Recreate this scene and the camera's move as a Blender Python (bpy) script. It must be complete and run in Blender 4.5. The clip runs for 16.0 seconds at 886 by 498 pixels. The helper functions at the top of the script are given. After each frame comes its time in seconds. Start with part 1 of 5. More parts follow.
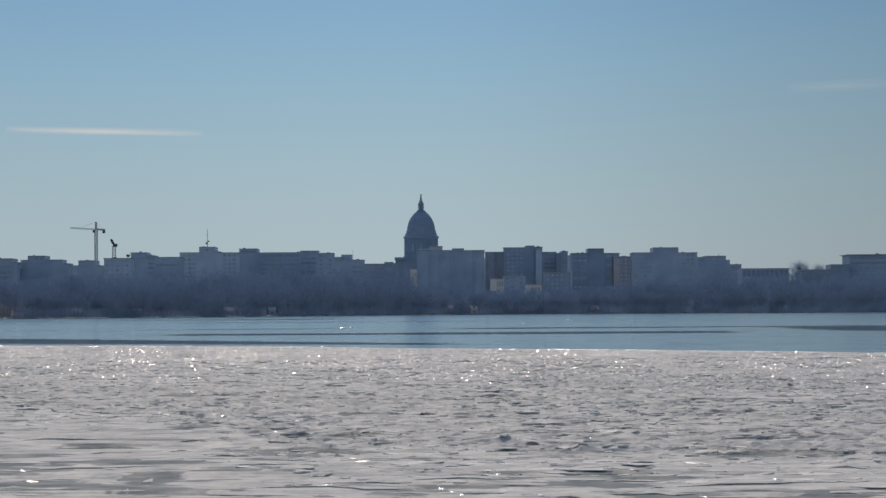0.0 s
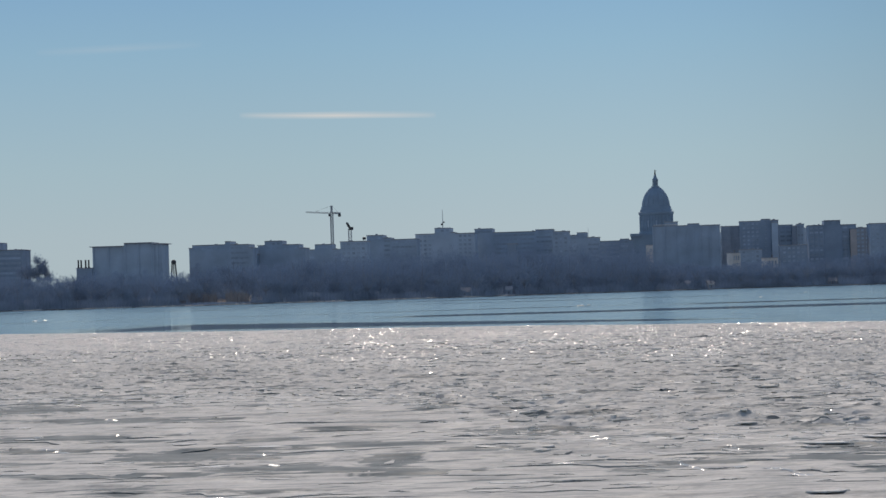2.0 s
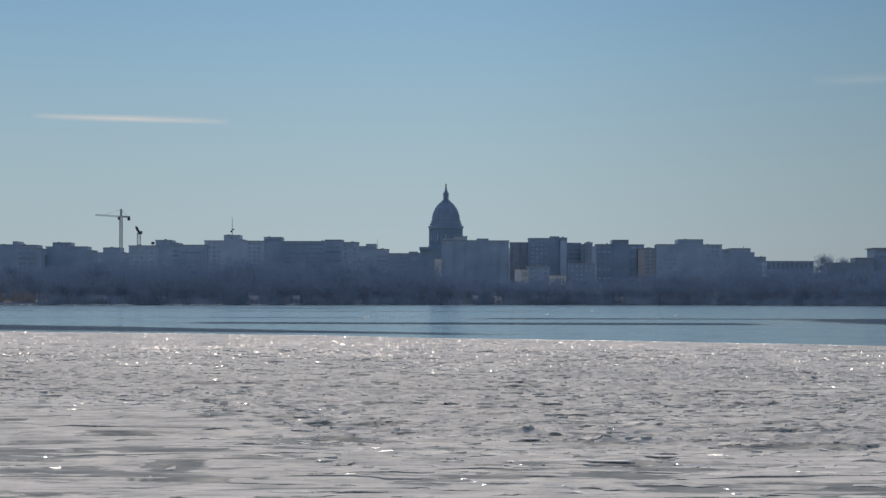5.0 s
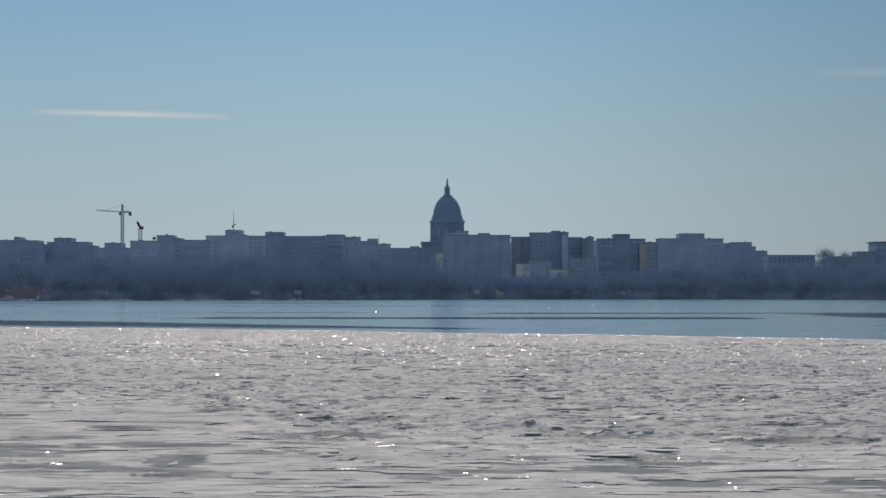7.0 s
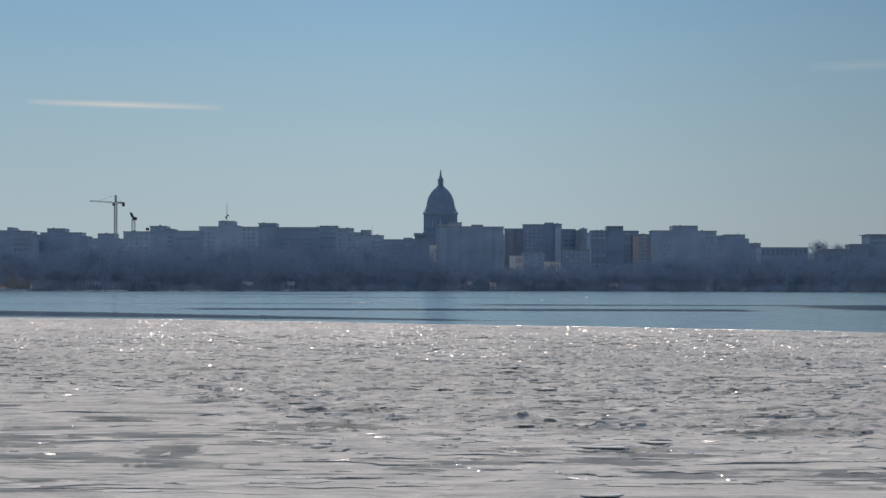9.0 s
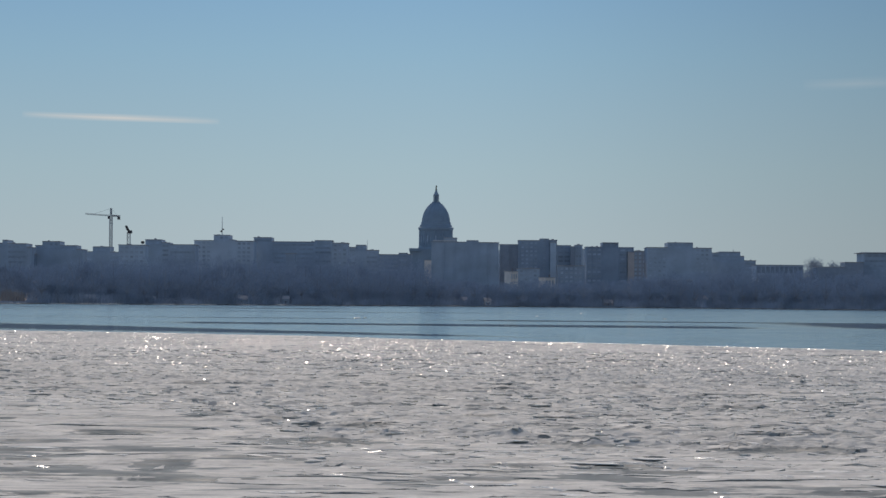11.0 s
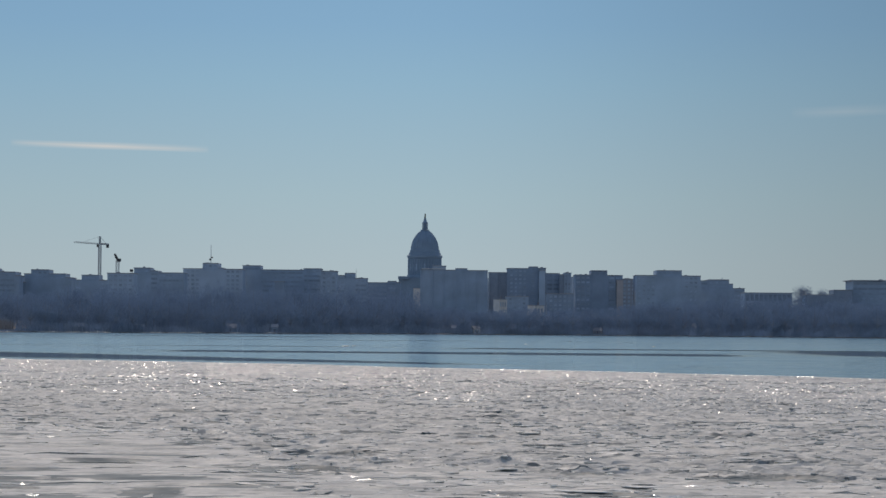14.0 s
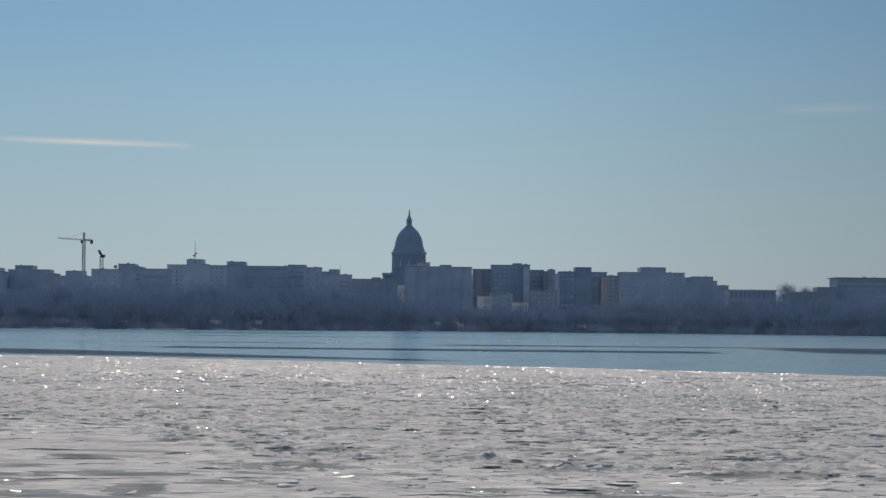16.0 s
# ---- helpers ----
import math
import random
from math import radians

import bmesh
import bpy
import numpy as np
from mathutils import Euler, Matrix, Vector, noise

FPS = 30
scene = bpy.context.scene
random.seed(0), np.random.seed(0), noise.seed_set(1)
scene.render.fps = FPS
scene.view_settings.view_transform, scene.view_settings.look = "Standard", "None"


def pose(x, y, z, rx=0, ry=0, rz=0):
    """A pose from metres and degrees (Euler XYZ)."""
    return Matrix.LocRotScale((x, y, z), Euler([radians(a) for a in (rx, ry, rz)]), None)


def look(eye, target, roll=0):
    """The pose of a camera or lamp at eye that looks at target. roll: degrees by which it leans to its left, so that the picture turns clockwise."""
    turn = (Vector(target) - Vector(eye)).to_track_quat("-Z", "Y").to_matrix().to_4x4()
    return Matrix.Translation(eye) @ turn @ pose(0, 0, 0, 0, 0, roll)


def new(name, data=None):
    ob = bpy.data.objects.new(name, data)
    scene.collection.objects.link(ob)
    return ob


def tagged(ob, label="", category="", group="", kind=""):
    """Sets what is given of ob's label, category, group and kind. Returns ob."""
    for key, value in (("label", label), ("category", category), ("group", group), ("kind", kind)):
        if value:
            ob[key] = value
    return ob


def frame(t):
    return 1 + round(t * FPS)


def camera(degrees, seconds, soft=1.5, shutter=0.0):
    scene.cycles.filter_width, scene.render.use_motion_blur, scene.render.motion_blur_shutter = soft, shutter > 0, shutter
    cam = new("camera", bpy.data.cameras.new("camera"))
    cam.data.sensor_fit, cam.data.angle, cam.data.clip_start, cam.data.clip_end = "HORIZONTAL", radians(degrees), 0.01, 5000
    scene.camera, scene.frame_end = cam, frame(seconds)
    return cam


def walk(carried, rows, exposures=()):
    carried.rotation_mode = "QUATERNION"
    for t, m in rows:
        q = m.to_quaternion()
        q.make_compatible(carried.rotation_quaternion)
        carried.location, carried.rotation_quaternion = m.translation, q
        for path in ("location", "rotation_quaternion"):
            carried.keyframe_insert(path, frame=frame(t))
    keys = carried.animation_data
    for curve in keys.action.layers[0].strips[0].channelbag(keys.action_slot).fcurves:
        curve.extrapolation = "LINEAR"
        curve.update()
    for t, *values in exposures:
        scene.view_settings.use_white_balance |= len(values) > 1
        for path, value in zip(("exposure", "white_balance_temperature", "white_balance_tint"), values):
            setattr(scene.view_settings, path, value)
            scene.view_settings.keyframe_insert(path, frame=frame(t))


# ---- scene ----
# Camera: stands on the shore, 3 m above the lake, and pans with a long lens.
FOV = 2 * math.degrees(math.atan(784 / 6800))
EYE = 3.0
cam = camera(FOV, 16.0, 1.5)
ROWS = [
    (0, -0.000, 0.918, 0.400),
    (0.5, 1.056, 0.875, 0.991),
    (1, 2.216, 0.861, 1.493),
    (1.5, 3.586, 0.738, 1.995),
    (1.7, 3.923, 0.730, 2.113),
    (1.8, 3.999, 0.707, 2.111),
    (2, 3.528, 0.657, 1.714),
    (2.5, 2.148, 0.790, 1.075),
    (3, 1.211, 0.887, 0.528),
    (3.5, 0.772, 0.900, 0.310),
    (4, 0.429, 0.794, -0.090),
    (4.2, 0.366, 0.836, -0.262),
    (6.3, 0.347, 0.629, 0.288),
    (6.5, 0.364, 0.656, 0.084),
    (7, 0.382, 0.689, 0.039),
    (7.5, 0.403, 0.704, -0.110),
    (8, 0.373, 0.663, -0.238),
    (8.5, 0.286, 0.587, -0.215),
    (8.7, 0.280, 0.562, -0.110),
    (10.8, 0.208, 0.706, -0.313),
    (11, 0.203, 0.791, -0.489),
    (11.5, 0.192, 0.995, -0.308),
    (12, 0.170, 1.081, -0.135),
    (12.5, 0.117, 1.138, -0.234),
    (13, 0.105, 1.134, -0.289),
    (13.5, 0.080, 1.133, -0.395),
    (14, 0.038, 1.210, -0.448),
    (14.5, 0.011, 1.277, -0.414),
    (15, -0.025, 1.276, -0.392),
    (15.5, -0.098, 1.212, -0.549),
    (16, -0.200, 1.162, -0.544),
]
walk(cam, [(t, pose(0, 0, EYE, 90 + pitch, lean, yaw)) for t, yaw, pitch, lean in ROWS], [(0.0, 0.0), (1.0, 0.01), (1.8, 0.06), (2.3, 0.06), (3.2, 0.0), (16.0, 0.0)])

# Light: a clear late-winter noon, the sun high behind the city.
SUN_UP, SUN_LEFT = radians(42), radians(2)
world = bpy.data.worlds.new("winter_sky")
scene.world = world
world.use_nodes = True
wn, wl = world.node_tree.nodes, world.node_tree.links
sky = wn.new("ShaderNodeTexSky")
sky.sky_type, sky.sun_disc = "NISHITA", False
sky.sun_elevation, sky.sun_rotation = SUN_UP, -SUN_LEFT
sky.air_density, sky.dust_density, sky.ozone_density, sky.altitude = 1.0, 0.6, 2.0, 260
# The low winter air over the lake: grey-blue haze at the horizon, clearing to blue, then the open sky above.
coords, height_of = wn.new("ShaderNodeTexCoord"), wn.new("ShaderNodeSeparateXYZ")
wl.new(coords.outputs["Generated"], height_of.inputs[0])
low_air = wn.new("ShaderNodeValToRGB")
spread = wn.new("ShaderNodeMapRange")
spread.inputs["From Max"].default_value = 0.25
wl.new(height_of.outputs["Z"], spread.inputs["Value"])
wl.new(spread.outputs[0], low_air.inputs[0])
stops = low_air.color_ramp.elements
stops[0].position, stops[0].color = 0.0, (0.400, 0.472, 0.500, 1)
stops[1].position, stops[1].color = 1.0, (0.140, 0.275, 0.490, 1)
for at, colour in ((0.07, (0.385, 0.474, 0.515)), (0.138, (0.347, 0.468, 0.527)), (0.258, (0.262, 0.423, 0.552)), (0.318, (0.223, 0.386, 0.552)), (0.5, (0.165, 0.315, 0.51))):
    stops.new(at).color = (*colour, 1)
open_sky = wn.new("ShaderNodeVectorMath")
open_sky.operation = "SCALE"
open_sky.inputs["Scale"].default_value = 0.12
wl.new(sky.outputs[0], open_sky.inputs[0])
climb = wn.new("ShaderNodeMapRange")
climb.inputs["From Min"].default_value, climb.inputs["From Max"].default_value = 0.22, 0.65
wl.new(height_of.outputs["Z"], climb.inputs["Value"])
blend = wn.new("ShaderNodeMix")
blend.data_type = "RGBA"
wl.new(climb.outputs[0], blend.inputs["Factor"])
# Away from the sun, behind the camera, the low sky is a deeper, clearer blue; to the side it dims a little.
to_north = wn.new("ShaderNodeMapRange")
to_north.interpolation_type = "SMOOTHSTEP"
to_north.inputs["From Min"].default_value, to_north.inputs["From Max"].default_value = 0.5, -0.5
wl.new(height_of.outputs["Y"], to_north.inputs["Value"])
north_air = wn.new("ShaderNodeMix")
north_air.data_type = "RGBA"
north_air.inputs["B"].default_value = (0.33, 0.435, 0.56, 1)
wl.new(to_north.outputs[0], north_air.inputs["Factor"])
wl.new(low_air.outputs[0], north_air.inputs["A"])
to_side = wn.new("ShaderNodeMapRange")
to_side.interpolation_type = "SMOOTHSTEP"
to_side.inputs["From Min"].default_value, to_side.inputs["From Max"].default_value = -0.01, 0.17
to_side.inputs["To Min"].default_value, to_side.inputs["To Max"].default_value = 1.0, 0.72
wl.new(height_of.outputs["X"], to_side.inputs["Value"])
side_air = wn.new("ShaderNodeVectorMath")
side_air.operation = "SCALE"
wl.new(north_air.outputs["Result"], side_air.inputs[0])
# the low sky brightens a little about the middle, standing in for lens falloff
off_middle, from_middle, glow = wn.new("ShaderNodeMath"), wn.new("ShaderNodeMath"), wn.new("ShaderNodeMapRange")
off_middle.operation, off_middle.inputs[1].default_value = "ADD", 0.02
from_middle.operation = "ABSOLUTE"
glow.interpolation_type = "SMOOTHSTEP"
glow.inputs["From Min"].default_value, glow.inputs["From Max"].default_value = 0.0, 0.1
glow.inputs["To Min"].default_value, glow.inputs["To Max"].default_value = 1.045, 1.0
lit_air = wn.new("ShaderNodeMath")
lit_air.operation = "MULTIPLY"
wl.new(height_of.outputs["X"], off_middle.inputs[0])
wl.new(off_middle.outputs[0], from_middle.inputs[0])
wl.new(from_middle.outputs[0], glow.inputs["Value"])
wl.new(glow.outputs[0], lit_air.inputs[0])
wl.new(to_side.outputs[0], lit_air.inputs[1])
wl.new(lit_air.outputs[0], side_air.inputs["Scale"])
wl.new(side_air.outputs[0], blend.inputs["A"])
wl.new(open_sky.outputs[0], blend.inputs["B"])
wl.new(blend.outputs["Result"], wn["Background"].inputs[0])
wn["Background"].inputs[1].default_value = 1.0

TO_SUN = Vector((-math.sin(SUN_LEFT) * math.cos(SUN_UP), math.cos(SUN_LEFT) * math.cos(SUN_UP), math.sin(SUN_UP)))
sun = new("sun", bpy.data.lights.new("sun", "SUN"))
sun.data.energy, sun.data.angle, sun.data.color = 2.0, radians(0.5), (1.0, 0.86, 0.72)
sun.matrix_world = look(TO_SUN * 500, (0, 0, 0))


# ---- materials ----
def material(name, colour, rough=0.8, vary=0.25, scale=0.3, fine=4.0, bump=0.3, metal=0.0, each=0.0, ior=1.5, stretch=(1, 1, 1)):
    """A surface with stains at one scale and grain at a finer one."""
    m = bpy.data.materials.new(name)
    m.use_nodes = True
    n, l = m.node_tree.nodes, m.node_tree.links
    p = n["Principled BSDF"]
    tc = n.new("ShaderNodeTexCoord")
    mp = n.new("ShaderNodeMapping")
    mp.inputs["Scale"].default_value = stretch
    l.new(tc.outputs["Object"], mp.inputs[0])
    big, small = n.new("ShaderNodeTexNoise"), n.new("ShaderNodeTexNoise")
    for node, s in ((big, scale), (small, fine)):
        node.inputs["Scale"].default_value, node.inputs["Detail"].default_value = s, 4
        l.new(mp.outputs[0], node.inputs["Vector"])
    add = n.new("ShaderNodeMath")
    add.operation = "MULTIPLY_ADD"
    l.new(small.outputs["Fac"], add.inputs[0])
    add.inputs[1].default_value = 0.5
    l.new(big.outputs["Fac"], add.inputs[2])
    ramp = n.new("ShaderNodeMapRange")
    ramp.inputs["From Min"].default_value, ramp.inputs["From Max"].default_value = 0.4, 1.1
    ramp.inputs["To Min"].default_value, ramp.inputs["To Max"].default_value = 1 - vary, 1 + vary
    l.new(add.outputs[0], ramp.inputs["Value"])
    value = ramp.outputs[0]
    if each:
        info = n.new("ShaderNodeObjectInfo")
        spread = n.new("ShaderNodeMapRange")
        spread.inputs["To Min"].default_value, spread.inputs["To Max"].default_value = 1 - each, 1 + each
        l.new(info.outputs["Random"], spread.inputs["Value"])
        times = n.new("ShaderNodeMath")
        times.operation = "MULTIPLY"
        l.new(value, times.inputs[0])
        l.new(spread.outputs[0], times.inputs[1])
        value = times.outputs[0]
    tint = n.new("ShaderNodeVectorMath")
    tint.operation = "SCALE"
    tint.inputs[0].default_value = colour
    l.new(value, tint.inputs["Scale"])
    l.new(tint.outputs[0], p.inputs["Base Color"])
    p.inputs["Roughness"].default_value, p.inputs["Metallic"].default_value, p.inputs["IOR"].default_value = rough, metal, ior
    if bump:
        b = n.new("ShaderNodeBump")
        b.inputs["Strength"].default_value, b.inputs["Distance"].default_value = bump, 0.05
        l.new(small.outputs["Fac"], b.inputs["Height"])
        l.new(b.outputs[0], p.inputs["Normal"])
    return m


# Distance haze is tinted into the concrete, panel, glass, rose brick and granite colours.
hazy_concrete_light = material("hazy_concrete_light", (0.45, 0.52, 0.595), 0.85, 0.2, 0.08, 1.5)
hazy_concrete_mid = material("hazy_concrete_mid", (0.375, 0.45, 0.53), 0.85, 0.25, 0.08, 1.5)
hazy_concrete_dark = material("hazy_concrete_dark", (0.30, 0.365, 0.445), 0.85, 0.25, 0.08, 1.5)
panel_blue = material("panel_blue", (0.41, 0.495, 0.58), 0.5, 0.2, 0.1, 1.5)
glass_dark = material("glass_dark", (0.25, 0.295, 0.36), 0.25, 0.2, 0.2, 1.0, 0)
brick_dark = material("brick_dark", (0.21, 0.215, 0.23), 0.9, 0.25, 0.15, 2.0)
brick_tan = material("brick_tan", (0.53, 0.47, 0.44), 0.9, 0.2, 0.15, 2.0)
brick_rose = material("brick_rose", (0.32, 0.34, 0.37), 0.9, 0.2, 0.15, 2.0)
# Stone kept extra pale: the sunlight on these fronts is in the colour.
sun_toned_stone = material("sun_toned_stone", (0.68, 0.64, 0.59), 0.85, 0.15, 0.15, 2.0)
roof_grey = material("roof_grey", (0.36, 0.36, 0.37), 0.9, 0.25, 0.2, 2.0)
# Panes and frames carry the pale haze tone too, so they barely show.
hazy_glass = material("hazy_glass", (0.345, 0.41, 0.485), 0.65, 0.25, 0.4, 1.0, 0, each=0.22)
hazy_frame = material("hazy_frame", (0.355, 0.42, 0.49), 0.6, 0.15, 0.5, 3.0, 0)
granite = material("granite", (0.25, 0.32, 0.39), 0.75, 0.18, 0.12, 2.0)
bronze = material("gilded_bronze", (0.13, 0.11, 0.07), 0.45, 0.2, 1.0, 5.0, 0.2, metal=0.7)
crane_steel = material("crane_steel", (0.46, 0.47, 0.46), 0.6, 0.2, 0.5, 3.0, 0.1)
dark_steel = material("dark_steel", (0.06, 0.06, 0.065), 0.6, 0.3, 0.5, 3.0, 0.1)
# Blue-grey distance haze is mixed into the bark, twig and brush colours.
hazy_bark = material("hazy_bark", (0.31, 0.335, 0.37), 0.95, 0.2, 0.6, 4.0, each=0.15)
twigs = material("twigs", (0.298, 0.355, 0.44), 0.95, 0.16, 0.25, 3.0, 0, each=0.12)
hazy_brush = material("hazy_dry_brush", (0.355, 0.41, 0.49), 0.95, 0.4, 0.05, 1.0, 0)
hill_soil = material("winter_hillside", (0.20, 0.19, 0.18), 0.95, 0.4, 0.03, 0.6)
lawn_dry = material("dry_lawn", (0.20, 0.16, 0.12), 0.95, 0.3, 0.05, 0.8)
reed_brown = material("dry_reeds", (0.33, 0.305, 0.29), 0.95, 0.25, 0.1, 1.0, 0)
white_paint = material("white_paint", (0.75, 0.75, 0.73), 0.6, 0.12, 0.5, 3.0, 0.1)
shore_stone = material("shore_stone", (0.22, 0.20, 0.18), 0.9, 0.3, 0.4, 3.0, each=0.3)


def water_material():
    """Open lake: a dark body under ripples; calm and rippled lanes lie across the view."""
    m = bpy.data.materials.new("lake_water")
    m.use_nodes = True
    n, l = m.node_tree.nodes, m.node_tree.links
    p = n["Principled BSDF"]
    p.inputs["Base Color"].default_value = (0.012, 0.05, 0.065, 1)
    p.inputs["IOR"].default_value = 1.33
    tc = n.new("ShaderNodeTexCoord")
    sep = n.new("ShaderNodeSeparateXYZ")
    l.new(tc.outputs["Object"], sep.inputs[0])
    drift_map = n.new("ShaderNodeMapping")
    drift_map.inputs["Scale"].default_value = (0.012, 0.02, 1)
    l.new(tc.outputs["Object"], drift_map.inputs[0])
    drift = n.new("ShaderNodeTexNoise")
    drift.inputs["Scale"].default_value, drift.inputs["Detail"].default_value = 1.0, 4
    l.new(drift_map.outputs[0], drift.inputs["Vector"])

    gust_map = n.new("ShaderNodeMapping")
    gust_map.inputs["Scale"].default_value = (0.035, 0.028, 1)
    l.new(tc.outputs["Object"], gust_map.inputs[0])
    gust = n.new("ShaderNodeTexNoise")
    gust.inputs["Scale"].default_value, gust.inputs["Detail"].default_value = 1.0, 5
    l.new(gust_map.outputs[0], gust.inputs["Vector"])

    def maths(kind, one, two=None, three=None):
        node = n.new("ShaderNodeMath")
        node.operation = kind
        for k, v in enumerate((one, two, three)):
            if isinstance(v, (int, float)):
                node.inputs[k].default_value = v
            elif v is not None:
                l.new(v, node.inputs[k])
        return node.outputs[0]

    # each lane: distance and slope, half width and its slope, wander, from and to along x with the fade, strength
    lanes = (
        (345, -1.5, 9, -0.55, 8, -74, 12, 16, 0.9),
        (505, -0.15, 21, 0.02, 40, -42, 44, 9, 1.0),
        (640, -0.1, 17, 0.0, 46, -5, 300, 14, 1.1),
        (668, 0.1, 10, 0.0, 60, -300, 0, 20, 0.55),
        (565, -0.2, 62, 0.0, 50, 42, 300, 14, 1.0),
        (1080, -0.3, 20, 0.0, 180, -300, 300, 10, 0.5),
        (1500, 0.3, 40, 0.0, 320, -300, -20, 40, 0.7),
    )
    calm = None
    for start, slope, wide, widen, wander, left, right, fade, power in lanes:
        line = maths("MULTIPLY_ADD", sep.outputs["X"], slope, start)
        off = maths("SUBTRACT", sep.outputs["Y"], line)
        off = maths("ABSOLUTE", maths("MULTIPLY_ADD", maths("SUBTRACT", drift.outputs["Fac"], 0.5), wander, off))
        half = maths("MAXIMUM", maths("MULTIPLY_ADD", sep.outputs["X"], widen, wide), 3.0)
        lane = maths("SMOOTH_MIN", maths("MAXIMUM", maths("SUBTRACT", 1.6, maths("DIVIDE", off, half)), 0.0), 1.0, 0.2)
        for edge, way in ((left, 1.0), (right, -1.0)):
            end = maths("MULTIPLY", maths("SUBTRACT", sep.outputs["X"], edge), way / fade)
            lane = maths("MULTIPLY", lane, maths("MINIMUM", maths("MAXIMUM", end, 0.0), 1.0))
        # a breath of wind breaks the calm here and there
        lane = maths("MULTIPLY", lane, maths("MULTIPLY_ADD", gust.outputs["Fac"], 0.9, power - 0.2))
        calm = lane if calm is None else maths("MAXIMUM", calm, lane)
    calm = maths("MAXIMUM", maths("MINIMUM", calm, 1.0), 0.0)
    # cat's-paws: short streaks, ruffled more or less by the wind
    streak_map = n.new("ShaderNodeMapping")
    streak_map.inputs["Scale"].default_value = (0.16, 0.045, 1)
    l.new(tc.outputs["Object"], streak_map.inputs[0])
    streak = n.new("ShaderNodeTexNoise")
    streak.inputs["Scale"].default_value, streak.inputs["Detail"].default_value, streak.inputs["Roughness"].default_value = 1.0, 6, 0.6
    l.new(streak_map.outputs[0], streak.inputs["Vector"])
    ruffle = n.new("ShaderNodeMapRange")
    ruffle.inputs["From Min"].default_value, ruffle.inputs["From Max"].default_value = 0.35, 0.65
    ruffle.inputs["To Min"].default_value, ruffle.inputs["To Max"].default_value = 0.075, 0.135
    l.new(streak.outputs["Fac"], ruffle.inputs["Value"])
    still = maths("SUBTRACT", 1.0, calm)
    l.new(maths("MULTIPLY_ADD", ruffle.outputs[0], still, maths("MULTIPLY", calm, 0.045)), p.inputs["Roughness"])
    ripple_map = n.new("ShaderNodeMapping")
    ripple_map.inputs["Scale"].default_value = (0.35, 1.0, 1)
    l.new(tc.outputs["Object"], ripple_map.inputs[0])
    ripple = n.new("ShaderNodeTexNoise")
    ripple.inputs["Scale"].default_value, ripple.inputs["Detail"].default_value = 0.6, 4
    l.new(ripple_map.outputs[0], ripple.inputs["Vector"])
    b = n.new("ShaderNodeBump")
    swell = n.new("ShaderNodeMapRange")
    swell.inputs["To Min"].default_value, swell.inputs["To Max"].default_value = 0.45, 0.001
    l.new(calm, swell.inputs["Value"])
    l.new(swell.outputs[0], b.inputs["Strength"])
    b.inputs["Distance"].default_value = 0.3
    l.new(ripple.outputs["Fac"], b.inputs["Height"])
    l.new(b.outputs[0], p.inputs["Normal"])
    return m


